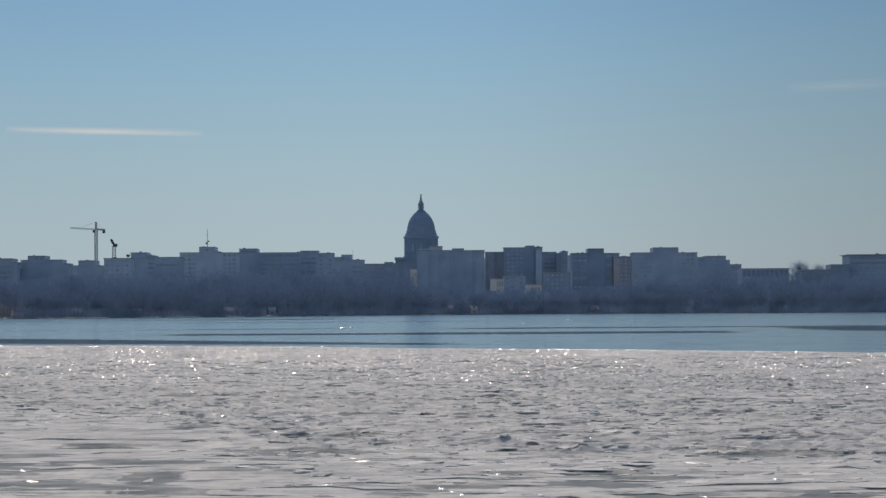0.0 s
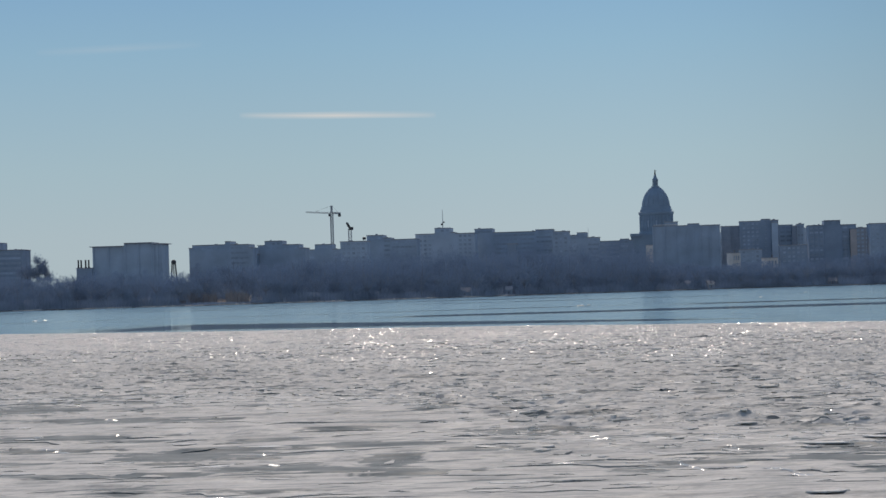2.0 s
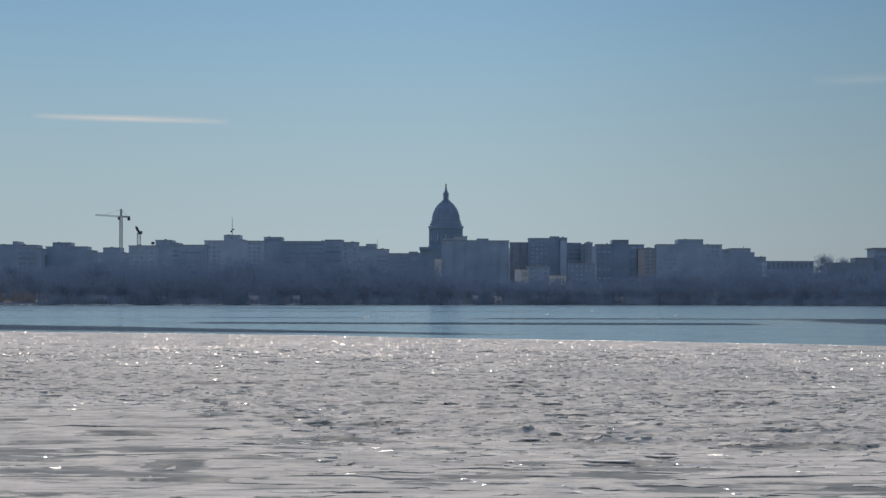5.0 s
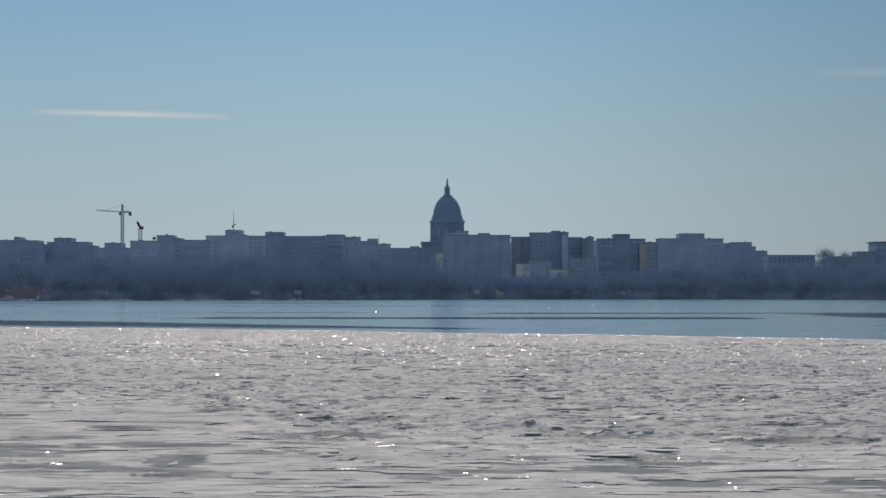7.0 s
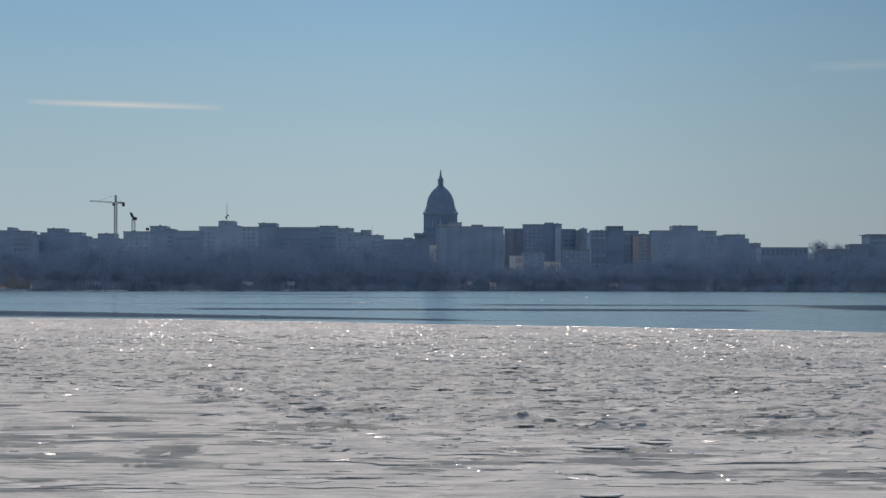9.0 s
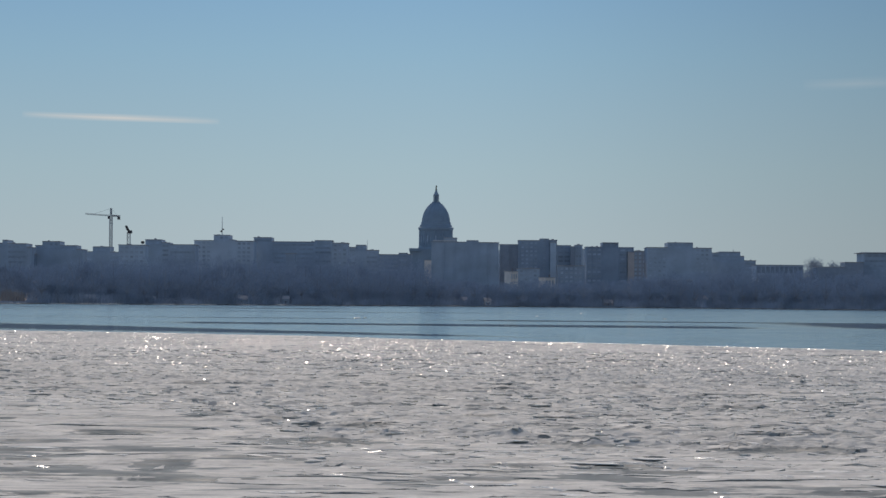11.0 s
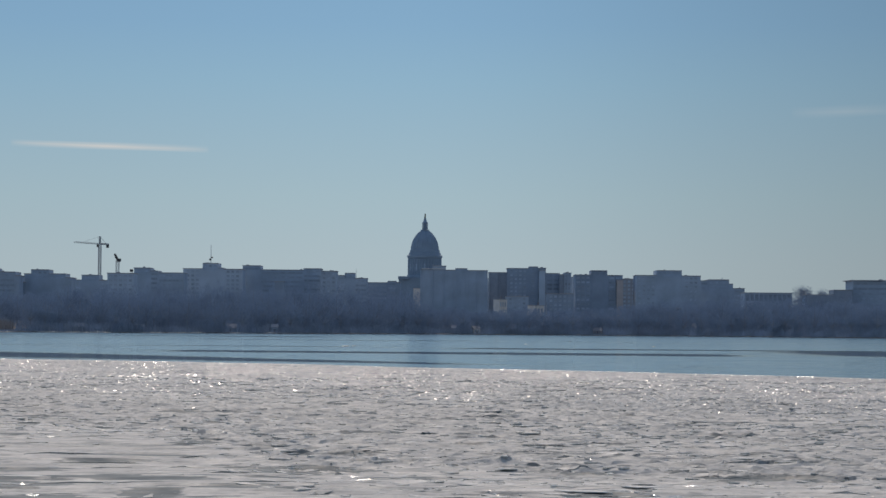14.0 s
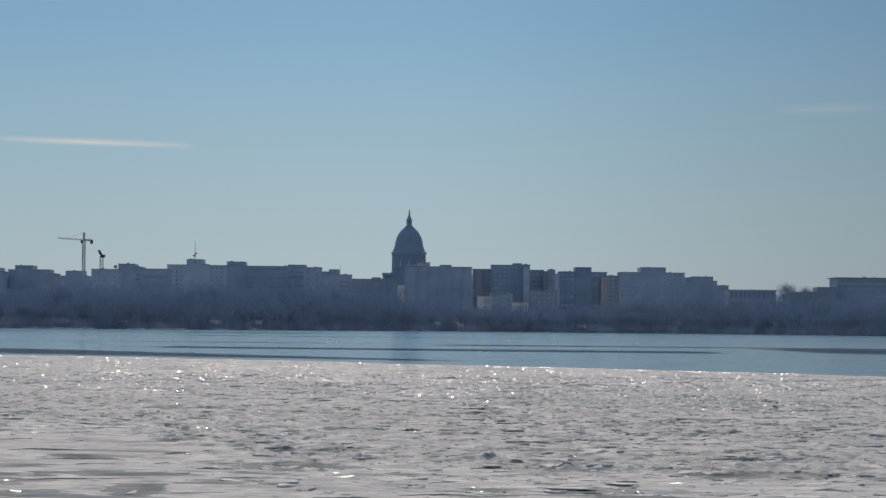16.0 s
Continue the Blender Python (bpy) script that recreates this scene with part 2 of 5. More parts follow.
def ice_material(name, white, grey, rough, clear=0.0):
    """Lake ice: frosted white plates and bare grey-blue patches, glossy in places."""
    m = bpy.data.materials.new(name)
    m.use_nodes = True
    n, l = m.node_tree.nodes, m.node_tree.links
    p = n["Principled BSDF"]
    tc = n.new("ShaderNodeTexCoord")
    patch_map = n.new("ShaderNodeMapping")
    patch_map.inputs["Scale"].default_value = (0.2, 0.4, 1)
    l.new(tc.outputs["Object"], patch_map.inputs[0])
    patch, grain, gloss = (n.new("ShaderNodeTexNoise") for _ in range(3))
    patch.inputs["Roughness"].default_value = 0.66
    for node, s, d in ((patch, 1.0, 9), (grain, 7.0, 4), (gloss, 1.1, 3)):
        node.inputs["Scale"].default_value, node.inputs["Detail"].default_value = s, d
    l.new(patch_map.outputs[0], patch.inputs["Vector"])
    for node in (grain, gloss):
        l.new(tc.outputs["Object"], node.inputs["Vector"])
    bare = n.new("ShaderNodeMapRange")
    bare.inputs["From Min"].default_value, bare.inputs["From Max"].default_value = 0.40, 0.44
    l.new(patch.outputs["Fac"], bare.inputs["Value"])
    wet_map = n.new("ShaderNodeMapping")
    wet_map.inputs["Scale"].default_value = (0.5, 1.6, 1)
    l.new(tc.outputs["Object"], wet_map.inputs[0])
    wet = n.new("ShaderNodeTexNoise")
    wet.inputs["Scale"].default_value, wet.inputs["Detail"].default_value, wet.inputs["Roughness"].default_value = 1.0, 9, 0.7
    l.new(wet_map.outputs[0], wet.inputs["Vector"])
    thin = n.new("ShaderNodeMapRange")
    thin.inputs["From Min"].default_value, thin.inputs["From Max"].default_value = 0.44, 0.50
    thin.inputs["To Min"].default_value = 0.58
    l.new(wet.outputs["Fac"], thin.inputs["Value"])
    frost = n.new("ShaderNodeMath")
    frost.operation = "MULTIPLY"
    l.new(bare.outputs[0], frost.inputs[0])
    l.new(thin.outputs[0], frost.inputs[1])
    swept = n.new("ShaderNodeAttribute")
    swept.attribute_name = "bare"
    cover = n.new("ShaderNodeMath")
    cover.operation, cover.use_clamp = "SUBTRACT", True
    l.new(frost.outputs[0], cover.inputs[0])
    l.new(swept.outputs["Fac"], cover.inputs[1])
    island = n.new("ShaderNodeMix")
    island.data_type = "RGBA"
    island.inputs["A"].default_value, island.inputs["B"].default_value = (*grey, 1), (*white, 1)
    l.new(cover.outputs[0], island.inputs["Factor"])
    speck = n.new("ShaderNodeMapRange")
    speck.inputs["From Min"].default_value, speck.inputs["From Max"].default_value = 0.3, 0.7
    speck.inputs["To Min"].default_value, speck.inputs["To Max"].default_value = 0.82, 1.1
    l.new(grain.outputs["Fac"], speck.inputs["Value"])
    tint = n.new("ShaderNodeVectorMath")
    tint.operation = "SCALE"
    l.new(island.outputs["Result"], tint.inputs[0])
    l.new(speck.outputs[0], tint.inputs["Scale"])
    l.new(tint.outputs[0], p.inputs["Base Color"])
    r = n.new("ShaderNodeMapRange")
    r.inputs["From Min"].default_value, r.inputs["From Max"].default_value = 0.35, 0.65
    r.inputs["To Min"].default_value, r.inputs["To Max"].default_value = rough
    l.new(gloss.outputs["Fac"], r.inputs["Value"])
    l.new(r.outputs[0], p.inputs["Roughness"])
    p.inputs["IOR"].default_value = 1.31
    p.inputs["Subsurface Weight"].default_value = clear
    p.inputs["Subsurface Radius"].default_value = (1.0, 1.05, 1.05)
    p.inputs["Subsurface Scale"].default_value = 0.04
    b = n.new("ShaderNodeBump")
    b.inputs["Strength"].default_value, b.inputs["Distance"].default_value = 0.35, 0.02
    l.new(grain.outputs["Fac"], b.inputs["Height"])
    l.new(b.outputs[0], p.inputs["Normal"])
    return m


lake_water = water_material()
lake_ice = ice_material("lake_ice", (0.522, 0.496, 0.442), (0.085, 0.115, 0.122), (0.6, 0.8), 0.1)
plate_ice = ice_material("plate_ice", (0.59, 0.56, 0.495), (0.36, 0.36, 0.33), (0.5, 0.8), 0.75)
clear_ice = ice_material("clear_ice", (0.64, 0.64, 0.60), (0.52, 0.53, 0.5), (0.125, 0.225))


def cloud_material():
    """A wisp of ice cloud, thin at its ends and ragged along its edges."""
    m = bpy.data.materials.new("high_cloud")
    m.use_nodes = True
    n, l = m.node_tree.nodes, m.node_tree.links
    n.remove(n["Principled BSDF"])
    tc = n.new("ShaderNodeTexCoord")
    sep = n.new("ShaderNodeSeparateXYZ")
    l.new(tc.outputs["Generated"], sep.inputs[0])
    fades = []
    for axis, power in (("X", 0.45), ("Z", 1.4)):
        a = n.new("ShaderNodeMath")
        a.operation = "PINGPONG"
        a.inputs[1].default_value = 0.5
        l.new(sep.outputs[axis], a.inputs[0])
        c = n.new("ShaderNodeMath")
        c.operation = "POWER"
        l.new(a.outputs[0], c.inputs[0])
        c.inputs[1].default_value = power
        fades.append(c)
    mp = n.new("ShaderNodeMapping")
    mp.inputs["Scale"].default_value = (0.006, 0.01, 0.12)
    l.new(tc.outputs["Object"], mp.inputs[0])
    wisp = n.new("ShaderNodeTexNoise")
    wisp.inputs["Scale"].default_value, wisp.inputs["Detail"].default_value = 1.0, 5
    l.new(mp.outputs[0], wisp.inputs["Vector"])
    value = wisp.outputs["Fac"]
    for c in fades:
        t = n.new("ShaderNodeMath")
        t.operation = "MULTIPLY"
        l.new(value, t.inputs[0])
        l.new(c.outputs[0], t.inputs[1])
        value = t.outputs[0]
    k = n.new("ShaderNodeAttribute")
    k.attribute_type, k.attribute_name = "OBJECT", "density"
    t = n.new("ShaderNodeMath")
    t.operation, t.use_clamp = "MULTIPLY", True
    l.new(value, t.inputs[0])
    l.new(k.outputs["Fac"], t.inputs[1])
    # the sunlit white of the cloud is put in as emission
    clear, glow, mix = n.new("ShaderNodeBsdfTransparent"), n.new("ShaderNodeEmission"), n.new("ShaderNodeMixShader")
    glow.inputs[0].default_value, glow.inputs[1].default_value = (0.80, 0.79, 0.77, 1), 0.75
    l.new(t.outputs[0], mix.inputs[0])
    l.new(clear.outputs[0], mix.inputs[1])
    l.new(glow.outputs[0], mix.inputs[2])
    l.new(mix.outputs[0], n["Material Output"].inputs[0])
    return m


high_cloud = cloud_material()


# ---- mesh helpers ----
def part(name, bm, mat, parent=None, label=""):
    """Link a bmesh as one mesh object, under a thing or a part."""
    me = bpy.data.meshes.new(name)
    bm.to_mesh(me)
    bm.free()
    return piece(name, me, mat, parent, label)


def piece(name, me, mat, parent=None, label=""):
    if not me.materials:
        for x in mat if isinstance(mat, (list, tuple)) else (mat,):
            me.materials.append(x)
    ob = new(name, me)
    if parent is not None:
        ob.parent = parent
    return tagged(ob, label)


def thing(name, x, y, z, label, category, group="", turn=0.0):
    ob = new(name)
    ob.matrix_world = pose(x, y, z, 0, 0, turn)
    return tagged(ob, label, category, group)


def add_box(bm, x0, x1, y0, y1, z0, z1, bevel=0.0):
    r = bmesh.ops.create_cube(bm, size=1, matrix=Matrix.Translation(((x0 + x1) / 2, (y0 + y1) / 2, (z0 + z1) / 2)) @ Matrix.Diagonal((x1 - x0, y1 - y0, z1 - z0, 1)))
    if bevel:
        edges = list({e for v in r["verts"] for e in v.link_edges})
        bmesh.ops.bevel(bm, geom=edges, offset=bevel, segments=1, affect="EDGES")


def box(x0, x1, y0, y1, z0, z1, bevel=0.0):
    bm = bmesh.new()
    add_box(bm, x0, x1, y0, y1, z0, z1, bevel)
    return bm


def lathe(profile, sides=48, cx=0.0, cy=0.0):
    """A solid of revolution from (radius, height) pairs."""
    bm = bmesh.new()
    rings = []
    for r, z in profile:
        rings.append([bm.verts.new((cx + r * math.cos(2 * math.pi * i / sides), cy + r * math.sin(2 * math.pi * i / sides), z)) for i in range(sides)])
    for a, b in zip(rings, rings[1:]):
        for i in range(sides):
            bm.faces.new((a[i], a[(i + 1) % sides], b[(i + 1) % sides], b[i]))
    bm.faces.new(rings[0][::-1])
    bm.faces.new(rings[-1])
    return bm


def add_rod(bm, a, b, r0, r1, sides=5):
    """A tapered rod from a to b."""
    a, b = Vector(a), Vector(b)
    q = (b - a).to_track_quat("Z", "Y")
    low = [bm.verts.new(a + q @ Vector((r0 * math.cos(2 * math.pi * i / sides), r0 * math.sin(2 * math.pi * i / sides), 0))) for i in range(sides)]
    high = [bm.verts.new(b + q @ Vector((r1 * math.cos(2 * math.pi * i / sides), r1 * math.sin(2 * math.pi * i / sides), 0))) for i in range(sides)]
    for i in range(sides):
        bm.faces.new((low[i], low[(i + 1) % sides], high[(i + 1) % sides], high[i]))
    bm.faces.new(low[::-1])
    bm.faces.new(high)


def raw_mesh(name, verts, faces):
    """A mesh from number arrays: verts n x 3, faces m x 3 or m x 4."""
    me = bpy.data.meshes.new(name)
    verts, faces = np.asarray(verts, np.float32), np.asarray(faces, np.int32)
    k = faces.shape[1]
    me.vertices.add(len(verts))
    me.vertices.foreach_set("co", verts.ravel())
    me.loops.add(faces.size)
    me.loops.foreach_set("vertex_index", faces.ravel())
    me.polygons.add(len(faces))
    me.polygons.foreach_set("loop_start", np.arange(len(faces), dtype=np.int32) * k)
    me.update(calc_edges=True)
    me.shade_flat()
    return me


def grid_faces(rows, cols):
    i = np.arange(rows - 1)[:, None] * cols + np.arange(cols - 1)[None]
    return np.stack([i, i + 1, i + cols + 1, i + cols], -1).reshape(-1, 4)


def hashed(i, j, seed):
    """Even random numbers for whole-number cells."""
    v = np.sin(i * 127.1 + j * 311.7 + seed * 74.7) * 43758.5453
    return v - np.floor(v)


def soft_noise(x, y, seed):
    i, j = np.floor(x), np.floor(y)
    u, v = x - i, y - j
    u, v = u * u * (3 - 2 * u), v * v * (3 - 2 * v)
    a = hashed(i, j, seed) * (1 - u) + hashed(i + 1, j, seed) * u
    b = hashed(i, j + 1, seed) * (1 - u) + hashed(i + 1, j + 1, seed) * u
    return a * (1 - v) + b * v


def plates(x, y, size, seed):
    """Broken plates: for each place its plate's offset (-1..1), lean along x and y (-1..1 metres over the plate), and closeness to its rim."""
    gx, gy = x / size, y / size
    i0, j0 = np.floor(gx), np.floor(gy)
    best, second = np.full(x.shape, 9.0), np.full(x.shape, 9.0)
    keep = [np.zeros(x.shape) for _ in range(4)]
    for di in (-1, 0, 1):
        for dj in (-1, 0, 1):
            i, j = i0 + di, j0 + dj
            px, py = i + hashed(i, j, seed), j + hashed(i, j, seed + 1)
            d = np.hypot(gx - px, gy - py)
            near = d < best
            second = np.where(near, best, np.minimum(second, d))
            for k, value in enumerate((i, j, gx - px, gy - py)):
                keep[k] = np.where(near, value, keep[k])
            best = np.where(near, d, best)
    i, j, dx, dy = keep
    lift = 2 * hashed(i, j, seed + 2) - 1
    lean_x = hashed(i, j, seed + 3) + hashed(i, j, seed + 5) - 1
    lean_y = hashed(i, j, seed + 4) + hashed(i, j, seed + 6) - 1
    return lift, lean_x * dx * size, lean_y * dy * size, second - best


# ---- setting: lake, ice, far shore ----
SHORE = ((-0.30, 2050), (-0.18, 2120), (-0.115, 2180), (-0.05, 2430), (0.0, 2740), (0.06, 2730), (0.115, 2480), (0.25, 2300))


def shore(bearing):
    return float(np.interp(bearing, [s[0] for s in SHORE], [s[1] for s in SHORE]))


def ground(x, y):
    """Height of the far land."""
    b = x / y
    s = y - shore(b)
    u = min(max(s / 230, 0), 1)
    rise = 13 * u * u * (3 - 2 * u)
    return 0.5 + rise + 1.2 * (noise.noise(Vector((x / 90, y / 90, 0)))) * u + 0.3 * min(max(s / 8, -3), 1)


def far_land():
    bearings = np.linspace(-0.30, 0.25, 160)
    steps = [-6, 0, 4, 10, 20, 35, 50, 70, 90, 110, 130, 150, 170, 190, 210, 240, 290, 360, 450, 600, 800, 1100, 1500, 2000, 2600]
    verts = []
    for b in bearings:
        for s in steps:
            y = shore(b) + s
            verts.append((b * y, y, ground(b * y, y)))
    me = raw_mesh("ground", verts, grid_faces(len(bearings), len(steps))[:, ::-1])
    for p in me.polygons:
        p.use_smooth = True
    return tagged(piece("ground", me, hill_soil), "brown winter hillside rising from the far lake shore", "ground", kind="structure")


def open_water():
    bm = box(-3500, 3500, -1500, 5200, -3, 0)
    return tagged(part("water", bm, lake_water), "blue open lake water with calm and rippled lanes", "water", kind="structure")


def ice_edge(b):
    """How far out the ice reaches, by bearing."""
    return np.interp(b, (-0.35, -0.177, -0.1475, -0.122, -0.0655, -0.034, -0.0067, 0.025, 0.05, 0.1086, 0.3), (440, 412, 385, 366, 342, 326, 307, 295, 283, 258, 215)) * 0.985


# Bare grey ice between the frosted sheets: centre x and y, half length, lie, half depth.
BARE = (
    (-7.9, 70.4, 1.1, -0.01, 1.24), (-7.1, 65.4, 1.5, -0.15, 1.28), (-4.6, 63.0, 1.7, -0.66, 1.58), (-5.2, 67.8, 0.6, -0.41, 4.13),
    (-6.3, 98.8, 0.7, 0.68, 2.44), (-5.9, 74.1, 2.1, -0.14, 1.09), (-2.8, 79.5, 1.3, 0.16, 2.0), (-3.7, 70.8, 1.3, 0.08, 1.0),
    (-0.5, 61.5, 0.7, 0.25, 1.32), (3.0, 68.9, 0.7, -0.34, 1.89), (2.5, 63.9, 1.0, 0.19, 1.63), (3.4, 59.9, 1.1, 0.09, 1.6),
    (5.1, 61.7, 0.4, -0.01, 0.76), (5.9, 58.6, 1.2, 0.15, 2.5), (1.0, 66.4, 0.8, -0.01, 0.88),
    # the last two darken a stretch of rubble by colour
    (6.6, 76.5, 1.7, 0.1, 1.8), (3.0, 78.0, 1.1, -0.1, 1.2),
)
BARE_WEST = ((-18.8, 106.0, 2.4, -0.83, 3.92), (-13.6, 93.5, 3.0, -0.62, 2.62), (-9.6, 71.6, 1.3, -0.02, 2.3), (-14.0, 82.9, 3.0, -0.73, 2.06), (-13.1, 76.1, 2.5, -0.55, 1.45), (-9.7, 64.2, 1.5, -0.03, 1.03))


def bare_ice(x, y):
    """How bare the ice is of frost, 0 to 1."""
    ragged = 0.55 * soft_noise(x / 1.3, y / 0.7, 51) + 0.55 * soft_noise(x / 0.5, y / 0.3, 52) + 0.25 * soft_noise(x / 0.1, y / 0.2, 53) - 0.55
    out = np.zeros(x.shape)
    for cx, cy, run, lie, deep in BARE + BARE_WEST:
        off = np.sqrt(((x - cx) / run) ** 2 + ((y - cy - lie * (x - cx)) / deep) ** 2) + 1.1 * ragged - 0.08
        out = np.maximum(out, np.clip((1.05 - off) / 0.16, 0, 1))
    return out


def rubble_start(b):
    """Where the smooth near sheets give way to broken ice, by bearing."""
    return np.interp(b, (-0.2, -0.08, -0.058, -0.04, 0.12), (120, 110, 92, 75, 71))


def ice_height(x, y):
    """Relief of the ice: thin lapped plates near the camera, small broken rubble further out."""
    d = np.hypot(x, y)
    far = np.clip((d - rubble_start(x / y) + 8 * (soft_noise(x / 3, y / 8, 3) - 0.5)) / 9, 0, 1)
    rubble = np.clip((0.25 + 0.75 * far) * (0.5 + soft_noise(x / 6, y / 16, 21)), 0.12, 1.2)
    near = 1 - far
    lift, tx, ty, rim = plates(x * 0.5, y, 0.26, 11)
    long = np.interp(d, (75, 170), (1.9, 1.0))
    ridge = soft_noise(x / long / 0.5 + 0.3 * y, y / 0.5, 13)
    small = soft_noise(x / long / 0.26, y / 0.26 + 0.3 * x, 14)
    tiny = soft_noise(x / long / 0.17, y / 0.17, 15)
    h = rubble * far * np.interp(d, (70, 110, 150, 280), (1.45, 1.3, 1.2, 0.9)) * (0.042 * ridge ** 2 + 0.06 * small ** 2 + 0.046 * tiny + 0.012 * lift + 0.045 * (tx + ty))
    h += near * (0.010 * ridge ** 4 + 0.007 * small ** 3 + 0.003 * tiny)
    # long low ledges where sheets have slid over one another
    step = 6 * soft_noise(x / 6.5, y / 3.2, 16) + 1.6 * soft_noise(x / 1.8, y / 1.3, 17)
    ledge = np.floor(step) + np.clip((step - np.floor(step) - 0.8) / 0.2, 0, 1)
    h += 0.034 * np.abs(ledge % 4 - 2) * (0.35 + 0.65 * near)
    h += 0.03 * (soft_noise(x / 4, y / 3, 5) - 0.5) - 0.055 * rubble * far - 0.02
    calm = np.clip((ice_edge(x / y) - d) / 10, 0.25, 1)
    return 0.07 + h * calm


def ice_sheet():
    verts, faces, count = [], [], 0
    for d0, d1, rows, cols in ((46, 105, 500, 500), (105, 200, 430, 600), (200, 330, 380, 620), (330, 425, 150, 520)):
        y = np.linspace(d0, d1 + 0.2, rows)[:, None]
        b = np.linspace(-0.205, 0.15, cols)[None]
        x, y = b * y, y + 0 * b
        z = ice_height(x, y)
        over = np.hypot(x, y) - ice_edge(x / y) - 4 * (soft_noise(x / 6, y / 9, 41) - 0.5)
        z = np.where(over > 0, -0.35, np.where(over > -1.2, np.minimum(z, 0.05), z))
        verts.append(np.stack([x, y, z], -1).reshape(-1, 3))
        faces.append(grid_faces(rows, cols) + count)
        count += rows * cols
    verts = np.concatenate(verts)
    me = raw_mesh("ice", verts, np.concatenate(faces))
    me.attributes.new("bare", "FLOAT", "POINT").data.foreach_set("value", bare_ice(verts[:, 0], verts[:, 1]).astype(np.float32))
    return tagged(piece("ice", me, lake_ice), "rough grey-white lake ice of broken frozen plates", "ice", kind="structure")


def ice_apron():
    """Plain ice round the near field, closing the lake to both sides and behind."""
    bm = bmesh.new()
    vs = []
    for b in np.linspace(-0.95, 0.95, 60):
        a = b * 1.2
        r = float(ice_edge(math.tan(min(max(a, -0.4), 0.35)))) - 22
        vs.append((bm.verts.new((r * math.sin(a), r * math.cos(a), 0.04)), bm.verts.new((60 * math.sin(a), -60 + 40 * math.cos(a), 0.04))))
    for (a, b), (c, d) in zip(vs, vs[1:]):
        bm.faces.new((a, b, d, c))
    bmesh.ops.recalc_face_normals(bm, faces=bm.faces)
    return tagged(part("ice_border", bm, lake_ice), "flat lake ice lying round the rough ice field", "ice", kind="structure")


open_water()
far_land()
ice = ice_sheet()
ice_apron()


# ---- the city ----
def window_mesh(w, h):
    """A framed pane, 0.3 m deep, its glass set back."""
    bm = bmesh.new()
    f = 0.14
    for x0, x1, z0, z1 in ((-w / 2, w / 2, -h / 2, -h / 2 + f), (-w / 2, w / 2, h / 2 - f, h / 2), (-w / 2, -w / 2 + f, -h / 2 + f, h / 2 - f), (w / 2 - f, w / 2, -h / 2 + f, h / 2 - f)):
        add_box(bm, x0, x1, -0.09, 0.1, z0, z1)
    n = len(bm.faces)
    add_box(bm, -w / 2 + f, w / 2 - f, -0.03, 0.1, -h / 2 + f, h / 2 - f)
    bm.faces.ensure_lookup_table()
    for fc in bm.faces[n:]:
        fc.material_index = 1
    me = bpy.data.meshes.new("window")
    bm.to_mesh(me)
    bm.free()
    for m in (hazy_frame, hazy_glass):
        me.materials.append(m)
    return me


WINDOW = window_mesh(2.2, 1.9)
TALL_WINDOW = window_mesh(1.3, 3.4)


